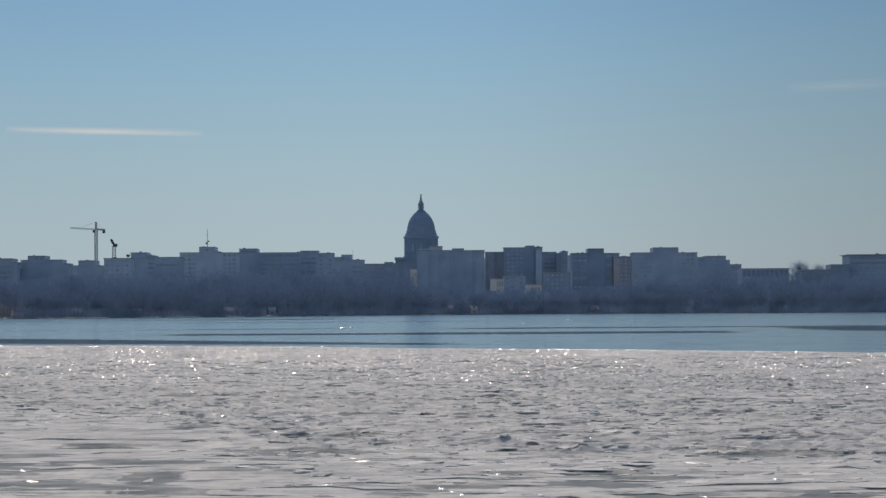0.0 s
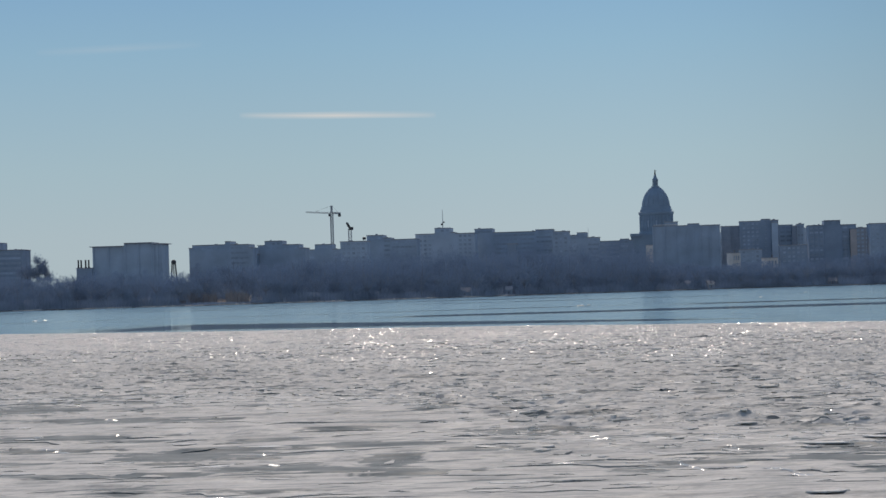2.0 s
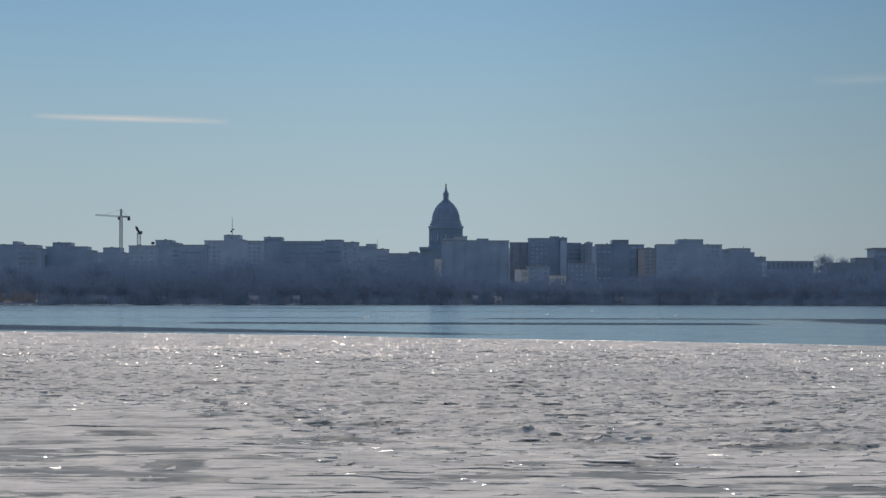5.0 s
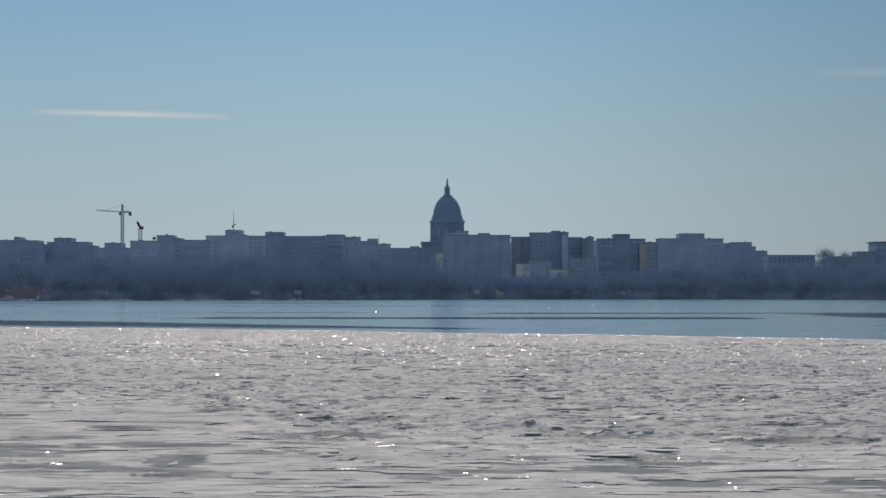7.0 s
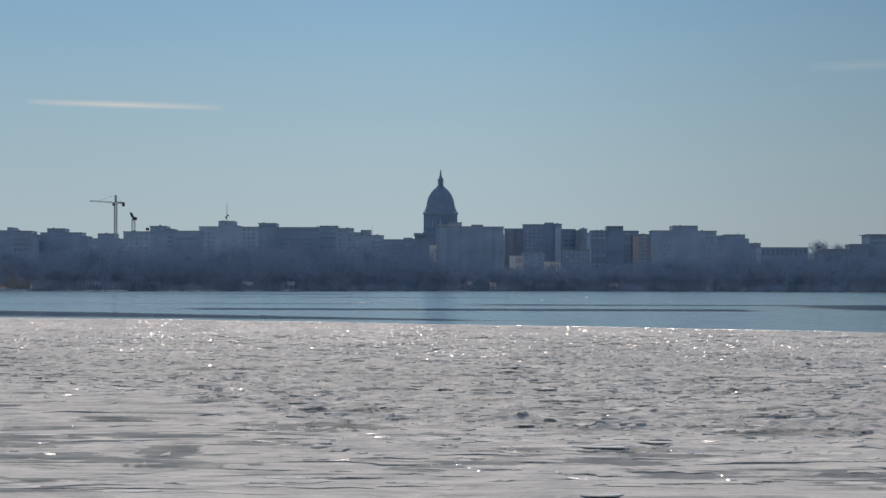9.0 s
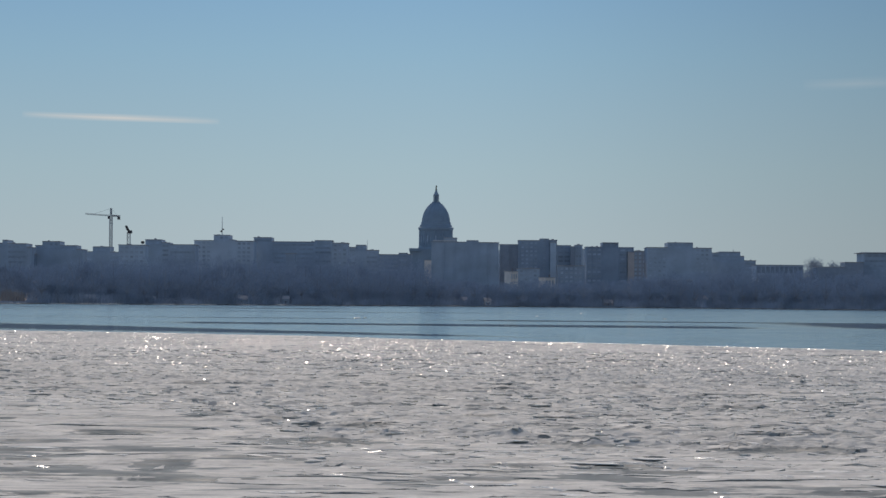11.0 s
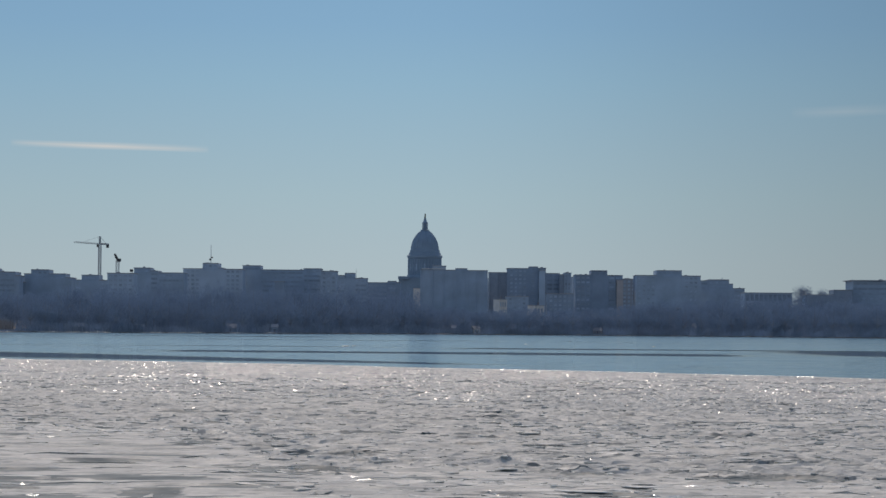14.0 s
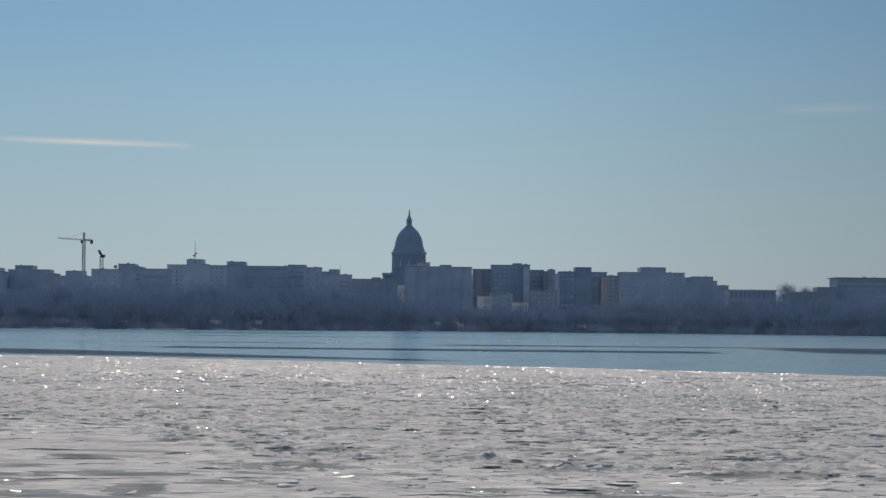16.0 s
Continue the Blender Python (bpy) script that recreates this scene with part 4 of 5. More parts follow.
# ---- far shore: houses, trees, brush ----
def shore_house(x, y, w, h, deep, wall, label, turn=0.0):
    z = ground(x, y) - 0.4
    ob = thing("shore_house", x, y, z, label, "house", "shore houses", turn)
    part("wall", box(-w / 2, w / 2, 0, deep, 0, h, 0.05), wall, ob)
    bm = bmesh.new()
    g = 0.4
    pts = [(-w / 2 - g, -g, h), (w / 2 + g, -g, h), (w / 2 + g, deep + g, h), (-w / 2 - g, deep + g, h), (-w / 2 - g, deep / 2, h + 0.38 * deep), (w / 2 + g, deep / 2, h + 0.38 * deep)]
    v = [bm.verts.new(p) for p in pts]
    for f in ((0, 1, 5, 4), (2, 3, 4, 5), (0, 4, 3), (1, 2, 5), (3, 2, 1, 0)):
        bm.faces.new([v[i] for i in f])
    part("roof", bm, roof_grey, ob)
    for i in (-1, 1):
        wd = part("window", box(-0.6, 0.6, -0.06, 0.1, -0.8, 0.8), hazy_glass, ob)
        wd.location = (i * w * 0.27, 0, h * 0.55)
    part("door", box(-0.5, 0.5, -0.05, 0.1, 0.4, 2.4), brick_dark, ob)
    return ob


def at_shore(bearing, inland):
    y = shore(bearing) + inland
    return bearing * y, y


for b, inland, w, h, deep, wall, label, turn in (
    (-0.0955, 8, 6.5, 2.6, 7, hazy_concrete_mid, "small grey boathouse by the frozen lake edge", 10),
    (-0.0800, 10, 5.0, 2.4, 6, hazy_concrete_light, "small grey boathouse on the shore", -8),
    (-0.0560, 9, 7.5, 3.0, 7, hazy_concrete_light, "low pale lakeside cottage under bare trees", 5),
    (-0.0445, 12, 4.0, 3.4, 6, hazy_concrete_light, "pale lakeside hut among bare trees", 0),
    (0.0082, 9, 4.6, 3.6, 6, white_paint, "white gabled boathouse at the water", 20),
    (0.0395, 12, 6.0, 2.8, 6, brick_tan, "tan lakeside cottage with a grey roof", -6),
    (0.0010, 16, 9.0, 3.0, 8, hazy_concrete_mid, "grey lakeside house with a low roof", 0),
    (0.0905, 30, 8.0, 4.2, 8, brick_tan, "tan two-storey house on the slope", 0),
    (-0.1400, 10, 6.0, 2.6, 6, hazy_concrete_light, "pale boathouse below the wooded bank", 0),
    (-0.1720, 10, 7.0, 2.8, 7, hazy_concrete_mid, "grey boathouse at the foot of the trees", 0),
    (-0.0420, 60, 9.0, 5.0, 9, hazy_concrete_light, "pale house half hidden by bare trees", 12),
    (0.0640, 40, 9.0, 4.5, 9, brick_dark, "dark brick house on the wooded slope", 0),
):
    hx, hy = at_shore(b, inland)
    shore_house(hx, hy, w, h, deep, wall, label, turn)


def slivers(starts, ends, width, rng):
    """Thin three-sided twigs from starts to ends, as verts and faces."""
    n = len(starts)
    d = ends - starts
    d /= np.linalg.norm(d, axis=1, keepdims=True) + 1e-9
    side = np.cross(d, rng.normal(size=(n, 3)))
    side /= np.linalg.norm(side, axis=1, keepdims=True) + 1e-9
    up = np.cross(d, side)
    w = width[:, None]
    v = np.stack([starts + side * w, starts - 0.5 * side * w + 0.87 * up * w, starts - 0.5 * side * w - 0.87 * up * w, ends], 1).reshape(-1, 3)
    k = np.arange(n)[:, None] * 4
    f = np.concatenate([k + [0, 1, 3], k + [1, 2, 3], k + [2, 0, 3]])
    return v, f


def bare_crown(seed, count, spread, height, low=0.3, thick=1.0):
    """Twigs of a leafless crown: an uneven dome of clumps on a unit tree of the given height."""
    rng = np.random.default_rng(seed)
    clumps = []
    for _ in range(26):
        a, r = rng.uniform(0, 2 * np.pi), spread * np.sqrt(rng.uniform(0, 1)) * 0.85
        top = height * (0.93 - 0.42 * (r / spread) ** 2) * rng.uniform(0.85, 1.04)
        clumps.append((r * np.cos(a), r * np.sin(a), rng.uniform(height * low, top)))
    clumps = np.array(clumps)
    pick = rng.integers(0, len(clumps), count)
    s = clumps[pick] + rng.normal(size=(count, 3)) * [spread * 0.17, spread * 0.17, height * 0.055]
    way = s * [1, 1, 0] * 0.08 + rng.normal(size=(count, 3)) * [0.22, 0.22, 0.15] + [0, 0, 0.85]
    e = s + way * height * 0.062
    return slivers(s, e, thick * rng.uniform(0.03, 0.08, count), rng)


def limbs(seed, height, spread):
    rng = random.Random(seed)
    bm = bmesh.new()
    add_rod(bm, (0, 0, -0.6), (0.1, 0, height * 0.35), height * 0.022, height * 0.016, 6)
    for i in range(8):
        a = 2 * math.pi * i / 8 + rng.uniform(-0.3, 0.3)
        z0 = height * rng.uniform(0.25, 0.36)
        mid = (0.45 * spread * math.cos(a), 0.45 * spread * math.sin(a), height * rng.uniform(0.48, 0.62))
        tip = (spread * 0.8 * math.cos(a + 0.3), spread * 0.8 * math.sin(a + 0.3), height * rng.uniform(0.66, 0.88))
        add_rod(bm, (0.05, 0, z0), mid, height * 0.010, height * 0.006, 5)
        add_rod(bm, mid, tip, height * 0.006, height * 0.002, 4)
    add_rod(bm, (0.1, 0, height * 0.35), (rng.uniform(-0.5, 0.5), rng.uniform(-0.5, 0.5), height * 0.9), height * 0.016, height * 0.003, 5)
    me = bpy.data.meshes.new("trunk")
    bm.to_mesh(me)
    bm.free()
    me.materials.append(hazy_bark)
    return me


KINDS = []
for k in range(7):
    sp, hi = (5.2, 6.0, 4.6, 5.6, 4.2, 5.0, 6.4)[k], 15.0
    v, f = bare_crown(50 + k, 1400, sp, hi, 0.14, 1.55)
    crown = raw_mesh("crown", v, f)
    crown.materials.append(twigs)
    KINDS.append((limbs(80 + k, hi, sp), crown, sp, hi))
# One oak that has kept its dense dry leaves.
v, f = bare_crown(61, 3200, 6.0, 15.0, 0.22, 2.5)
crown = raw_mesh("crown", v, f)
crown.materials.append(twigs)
KINDS.append((limbs(91, 15.0, 6.0), crown, 6.0, 15.0))



def round_crown(seed, count, spread, height):
    """A full round leafless crown: fine twigs pointing outwards, thicker towards the outline."""
    rng = np.random.default_rng(seed)
    way = rng.normal(size=(count, 3))
    way /= np.linalg.norm(way, axis=1, keepdims=True)
    lumps = 0.78 + 0.22 * np.sin(4 * np.arctan2(way[:, 1], way[:, 0]) + 5 * way[:, 2] + seed)
    reach = (rng.uniform(0.0, 1, count) ** 0.62 * lumps)[:, None]
    size = np.array([spread, spread, height * 0.27])
    s = way * reach * 0.86 * size + [0, 0, height * 0.72]
    e = s + (way * 0.7 + rng.normal(size=(count, 3)) * 0.3) * 0.17 * size
    return slivers(s, e, rng.uniform(0.03, 0.07, count), rng)


v, f = round_crown(2, 1500, 4.8, 15.0)
crown = raw_mesh("crown", v, f)
crown.materials.append(twigs)
KINDS.append((limbs(95, 15.0, 4.0), crown, 4.5, 15.0))

# Height of the tree tops over the lake, by bearing.
TREE_TOPS = ((-0.20, 18), (-0.13, 18.5), (-0.115, 22), (-0.09, 26.5), (-0.05, 30), (-0.03, 34), (-0.008, 33), (-0.004, 18), (0.012, 16), (0.016, 16.5), (0.030, 17), (0.045, 19.5), (0.055, 24), (0.078, 27), (0.087, 29), (0.093, 23), (0.13, 22))


def tree_top(b):
    swell = 1.02 + 0.11 * noise.noise(Vector((b * 160, 0, 0))) + 0.07 * noise.noise(Vector((b * 420, 3, 0)))
    return swell * float(np.interp(b, [t[0] for t in TREE_TOPS], [t[1] for t in TREE_TOPS]))


def plant_tree(x, y, h, k, turn, label, slim=1.0):
    trunk, crown, sp, hi = KINDS[k]
    ob = thing("tree", x, y, ground(x, y), label, "tree", "bare shore trees", turn)
    s = h / hi
    wide = s * slim * random.uniform(0.95, 1.25)
    for nm, me in (("trunk", trunk), ("crown", crown)):
        piece(nm, me, None, ob)
    ob.scale = (wide, wide, s)
    return ob


tree_rng = random.Random(7)
for row, (inland, gap) in enumerate(((7, 10.5), (32, 10.5), (75, 9.5))):
    b = -0.200 + 0.001 * row
    while b < 0.132:
        s = inland + tree_rng.uniform(-6, 12)
        x, y = at_shore(b, s)
        if row < 2 and -0.1225 < b < -0.1085 and tree_rng.random() < 0.8:  # the open lawn
            b += gap / y
            continue
        goal = tree_top(b) * tree_rng.uniform(0.92, 1.24) - ground(x, y)
        h = min(max(goal, 5.0), 18 + 4 * row)
        plant_tree(x, y, h * tree_rng.uniform(0.86, 1.04), tree_rng.randrange(7), tree_rng.uniform(0, 360), "leafless grey-brown tree on the wooded lake shore, hazed blue")
        b += gap / y * tree_rng.uniform(0.7, 1.3)

# Two bare trees that stand clear on the skyline, and one by the far apartment block.
for x, y, top, k in ((269.5, 2900, 40.9, 8), (284.5, 2905, 38.4, 8), (263, 2890, 34.2, 1), (266, 2894, 33.6, 4), (274.5, 2892, 34, 6), (278.5, 2890, 34, 3), (284, 2888, 33.2, 0), (290, 2892, 34, 5), (-454.0, 2700, 38.3, 7), (-462, 2706, 37.0, 3), (-346, 2742, 32.0, 2)):
    plant_tree(x, y, top - ground(x, y), k, 40 * k, "bare round-crowned tree standing clear on the skyline" if k in (2, 7, 8) else "bare brown tree on the wooded rise, hazed blue", {7: 0.88, 8: 0.98, 2: 0.78}.get(k, 0.9))


def far_woods():
    """The deep wood behind the shore trees, as one mass of twigs."""
    rng = np.random.default_rng(5)
    vs, fs, count = [], [], 0
    for inland, gap, low in ((55, 9.0, 0.8), (120, 7.0, 0.88), (170, 7.0, 0.92), (205, 8.0, 0.95)):
        b = -0.205
        while b < 0.135:
            s = inland + rng.uniform(-14, 14)
            x, y = at_shore(b, s)
            h = tree_top(b) * rng.uniform(low + 0.1, 1.26) - ground(x, y)
            b += gap / y * rng.uniform(0.7, 1.3)
            if h < 3.5:
                continue
            h = min(h, 25)
            v, f = bare_crown(int(rng.integers(1e6)), 430, 5.2 * rng.uniform(0.8, 1.2), h, 0.1, 2.3)
            v = v + [x, y, ground(x, y)]
            vs.append(v)
            fs.append(f + count)
            count += len(v)
    me = raw_mesh("woods", np.concatenate(vs), np.concatenate(fs))
    return tagged(piece("woods", me, twigs), "dense leafless grey-brown woods covering the far bank, hazed blue", "woods", kind="stuff")


def shore_brush():
    """Low dry brush and saplings along the water's edge and up the bank."""
    rng = np.random.default_rng(9)
    n = 95000
    b = rng.uniform(-0.205, 0.135, n)
    s = -1.5 + 178 * rng.uniform(0, 1, n) ** 2.0
    y = np.interp(b, [q[0] for q in SHORE], [q[1] for q in SHORE]) + s
    x = b * y
    z = np.array([ground(float(p), float(q)) for p, q in zip(x, y)])
    start = np.stack([x, y, z - 0.1], 1)
    open_lawn = (b > -0.1225) & (b < -0.1085) & (s > 10) & (s < 62)
    below_lawn = (b > -0.131) & (b < -0.112) & (s <= 10)
    h = np.where(open_lawn, 0.15, np.where(below_lawn, 0.3, 1.0)) * rng.uniform(1.2, 6.2, n) * (0.5 + 0.9 * soft_noise(x / 22, y / 22, 4))
    for spot in (-0.056, -0.0445, 0.0086, 0.0395):  # cleared plots before the lakeside houses
        h = np.where((np.abs(b - spot) < 0.0016) & (s < 16), 0.2 * h, h)
    end = start + np.stack([rng.normal(0, 0.5, n), rng.normal(0, 0.5, n), h], 1)
    v, f = slivers(start, end, rng.uniform(0.10, 0.24, n), rng)
    me = raw_mesh("brush", v, f)
    return tagged(piece("brush", me, hazy_brush), "dry grey-brown brush along the far lake edge, hazed blue", "brush", kind="stuff")


def reed_bed(west, east, count, seed):
    """A stand of tall dry reeds and leafy brush on the far bank."""
    rng = np.random.default_rng(seed)
    b, inland = rng.uniform(west, east, count), rng.uniform(9, 48, count)
    y = np.interp(b, [q[0] for q in SHORE], [q[1] for q in SHORE]) + inland
    x = b * y
    start = np.stack([x, y, np.array([ground(float(p), float(q)) for p, q in zip(x, y)]) - 0.1], 1)
    tall = rng.uniform(2.5, 7.5, count) * (0.55 + 0.6 * soft_noise(x / 7, y / 12, seed))
    end = start + np.stack([rng.normal(0, 0.4, count), rng.normal(0, 0.4, count), tall], 1)
    v, f = slivers(start, end, rng.uniform(0.10, 0.22, count), rng)
    return tagged(piece("reeds", raw_mesh("reeds", v, f), reed_brown), "stand of tall dry brown reeds on the far bank", "reeds", kind="stuff")


far_woods()
shore_brush()
reed_bed(-0.132, -0.121, 2600, 14)
reed_bed(-0.1185, -0.1125, 1300, 15)


def lawn(b0, b1, s0, s1):
    vs = []
    for b in np.linspace(b0, b1, 24):
        for s in np.linspace(s0, s1, 8):
            x, y = at_shore(float(b), float(s))
            vs.append((x, y, ground(x, y) + 0.25))
    me = raw_mesh("lawn", vs, grid_faces(24, 8)[:, ::-1])
    return tagged(piece("lawn", me, lawn_dry), "patch of dry yellow-brown lawn on the far bank", "lawn", kind="structure")


lawn(-0.1225, -0.1085, 12, 60)


def shore_rocks():
    meshes = []
    for k in range(5):
        rng = random.Random(k)
        bm = bmesh.new()
        bmesh.ops.create_icosphere(bm, subdivisions=1, radius=1)
        for v in bm.verts:
            v.co *= rng.uniform(0.75, 1.15)
            v.co.z *= 0.6
        me = bpy.data.meshes.new("boulder")
        bm.to_mesh(me)
        bm.free()
        me.materials.append(shore_stone)
        meshes.append(me)
    rng = random.Random(3)
    for i in range(120):
        b = -0.2 + 0.332 * i / 120 + rng.uniform(-0.001, 0.001)
        x, y = at_shore(b, rng.uniform(-1.5, 1.0))
        ob = tagged(new("boulder", rng.choice(meshes)), "grey boulder at the far lake edge", "boulder", "shore boulders")
        s = rng.uniform(0.5, 1.3)
        ob.matrix_world = pose(x, y, 0.15, 0, 0, rng.uniform(0, 360)) @ Matrix.Diagonal((s * 1.6, s, s, 1))


shore_rocks()


# ---- sky: wisps of high cloud, far behind the city ----
def cloud(x0, x1, z, thick, density, tilt, label):
    bm = bmesh.new()
    w = (x1 - x0) / 2
    for i in range(25):
        u = -1 + 2 * i / 24
        bend = thick * 0.25 * math.sin(2.2 * u)
        bm.verts.new((u * w, 6 * u, bend - thick))
        bm.verts.new((u * w, 6 * u, bend + thick))
    bm.verts.ensure_lookup_table()
    for i in range(24):
        bm.faces.new([bm.verts[k] for k in (2 * i, 2 * i + 2, 2 * i + 3, 2 * i + 1)])
    ob = part("cloud", bm, high_cloud)
    ob.matrix_world = pose((x0 + x1) / 2, 4800, z, 0, tilt, 0)
    ob["density"] = density
    ob.visible_shadow = False
    return tagged(ob, label, "cloud", kind="structure")


cloud(-545, -298, 230.0, 4.8, 6.5, 1.7, "long thin white streak of cloud in the clear sky")
cloud(430, 570, 281, 8, 1.1, -2, "faint wisp of high cloud")
cloud(-800, -590, 323, 6, 1.0, -1, "faint wisp of high cloud")


# ---- loose ice on the sheet ----
def slab_mesh(seed):
    """A broken ice slab about a metre across: an uneven cracked outline, 7 cm thick, chipped rim."""
    rng = random.Random(seed)
    n = rng.randrange(9, 14)
    bm = bmesh.new()
    low, high = [], []
    for i in range(n):
        a = 2 * math.pi * i / n + rng.uniform(-0.2, 0.2)
        r = rng.uniform(0.34, 0.62)
        low.append(bm.verts.new((r * math.cos(a), 0.7 * r * math.sin(a), -0.03)))
        high.append(bm.verts.new((r * 0.97 * math.cos(a), 0.68 * r * math.sin(a), 0.04 + rng.uniform(-0.008, 0.008))))
    bm.faces.new(low[::-1])
    bm.faces.new(high)
    for i in range(n):
        bm.faces.new((low[i], low[(i + 1) % n], high[(i + 1) % n], high[i]))
    me = bpy.data.meshes.new("ice_slab")
    bm.to_mesh(me)
    bm.free()
    me.materials.append(plate_ice)
    return me


def loose_ice():
    """Thin broken sheets lapped over one another, their front edges in shade."""
    meshes = [slab_mesh(k) for k in range(16)]
    rng = random.Random(12)
    spots = []
    while len(spots) < 70:
        y = 48 + 66 * rng.random()
        x = rng.uniform(-0.19, 0.14) * y
        if soft_noise(np.array([x / 5.0]), np.array([y / 6.0]), 71)[0] + 0.5 * rng.random() > 0.58:
            spots.append((x, y))
    heights = ice_height(np.array([s[0] for s in spots]), np.array([s[1] for s in spots]))
    for (x, y), h in zip(spots, heights):
        ob = piece("ice_slab", rng.choice(meshes), None, ice)
        wide = 0.25 + 0.9 * rng.random() ** 2
        thick = rng.uniform(0.10, 0.3)
        ob.matrix_world = pose(x, y, float(h) + 0.012 * thick, rng.uniform(-1.0, 0.8), rng.uniform(-0.8, 0.8), rng.gauss(0, 14)) @ Matrix.Diagonal((wide, rng.uniform(0.4, 1.2), thick, 1))


# The longest lapped edges: middle x and y, length, lie.
LEDGES = (
    (-9.8, 112.1, 2.4, -0.02), (-8.8, 88.1, 1.7, 0.45), (-5.7, 86.9, 0.6, -0.01), (-6.5, 71.4, 2.5, 0.4), (-4.3, 76.9, 0.9, -0.01),
    (-3.4, 72.3, 1.3, 0.2), (-1.6, 65.7, 1.0, -0.22), (-1.2, 64.2, 1.0, -0.62), (-2.2, 68.2, 0.5, 0.85), (-1.7, 62.4, 2.7, 0.07),
    (-1.6, 57.4, 0.9, 0.18), (0.6, 60.9, 0.7, 0.26), (0.2, 66.2, 1.5, -0.01), (1.5, 65.3, 1.3, 0.32), (2.1, 58.9, 0.8, 0.21),
    (3.2, 64.9, 1.3, -0.01), (5.0, 63.7, 2.4, 0.24), (3.7, 72.4, 0.6, -0.01), (3.3, 60.4, 1.5, 0.48), (4.5, 56.8, 0.6, 0.52),
    (-13.7, 79.4, 2.2, -0.41), (-11.4, 80.5, 0.9, -0.2), (-9.3, 73.4, 0.7, 1.04),
)


def lapped_edges():
    """Where one thin sheet has slid over another: a low ragged edge facing the shore, tapering out at both ends, its back sloping away."""
    rng = np.random.default_rng(44)
    spots = list(LEDGES)
    while len(spots) < 300:
        y0 = 48 + 105 * rng.uniform() ** 1.3
        x0 = rng.uniform(-0.19, 0.14) * y0
        if soft_noise(np.array(x0 / 6.0), np.array(y0 / 7.0), 71) + 0.45 * rng.uniform() > 0.62:
            spots.append((x0, y0, 0.25 + 2.0 * rng.uniform() ** 2, rng.normal(0, 0.3)))
    for k, (x0, y0, run, lie) in enumerate(spots):
        tall, deep = rng.uniform(0.006, 0.022) if k >= len(LEDGES) else rng.uniform(0.022, 0.034), rng.uniform(0.4, 1.6)
        n = 8 + int(7 * run)
        u = np.linspace(0, 1, n)
        x = x0 + run * (u - 0.5) + rng.normal(0, 0.02, n)
        bend = rng.uniform(0, 99)
        y = y0 + lie * run * (u - 0.5) + 0.35 * run * (soft_noise(u * 3, u * 0, bend) - 0.5) + 0.12 * soft_noise(u * 11, u * 0, bend + 1)
        h = tall * np.sin(np.pi * u) ** 0.6 * (0.45 + 0.9 * soft_noise(u * 6, u * 0, bend + 2))
        back = y + deep * (0.25 + np.sin(np.pi * u))
        rows = [np.stack([x, y, ice_height(x, y) - 0.03], 1), np.stack([x, y - 0.01, ice_height(x, y) + h], 1), np.stack([x + 0.05, y + 0.35 * (back - y), ice_height(x, y + 0.35 * (back - y)) + 0.75 * h], 1), np.stack([x, back, ice_height(x, back) - 0.012], 1)]
        piece("ice_ledge", raw_mesh("ice_ledge", np.concatenate(rows), grid_faces(4, n)), lake_ice, ice)


def brash_plates():
    """Smaller plates by the thousand, packed into the rougher ice further out."""
    rng = np.random.default_rng(31)
    n = 16000
    y = np.concatenate([64 + 60 * rng.uniform(0, 1, 6000), 100 + 130 * rng.uniform(0, 1, n - 6000)])
    x = rng.uniform(-0.2, 0.145, n) * y
    keep = (np.hypot(x, y) < ice_edge(x / y) - 6) & (soft_noise(x / 7, y / 16, 61) + 0.35 * rng.uniform(0, 1, n) > 0.38) & (y > rubble_start(x / y) - 6 + 8 * rng.normal(0, 1, n))
    x, y = x[keep], y[keep]
    n = len(x)
    z = ice_height(x, y)
    wide = rng.uniform(0.1, 0.62, n) ** 1.6 * (0.6 + y / 500)
    deep = rng.uniform(0.04, 0.16, n)
    thick = rng.uniform(0.002, 0.010, n) * (0.5 + y / 260)
    lean = rng.normal(0, 0.045, (n, 2))
    turn = rng.normal(0, 0.35, n)
    rings = []
    for level in (-0.03, 1.0):
        for k in range(6):
            t = 2 * np.pi * k / 6 + rng.uniform(-0.3, 0.3, n)
            px, py = wide * np.cos(t), deep * np.sin(t)
            qx, qy = px * np.cos(turn) - py * np.sin(turn), px * np.sin(turn) + py * np.cos(turn)
            up = thick * level if level > 0 else -0.03
            rings.append(np.stack([x + qx, y + qy, z + up + lean[:, 0] * qx + lean[:, 1] * qy], 1))
    v = np.stack(rings, 1).reshape(-1, 3)
    k = np.arange(n)[:, None] * 12
    faces = [(6, 7, 8, 9), (9, 10, 11, 6)] + [(i, (i + 1) % 6, 6 + (i + 1) % 6, 6 + i) for i in range(6)]
    f = np.concatenate([k + np.array(q) for q in faces])
    me = raw_mesh("ice_plates", v, f)
    return tagged(piece("ice_plates", me, plate_ice), "small flat plates of broken ice frozen together", "ice", kind="stuff")


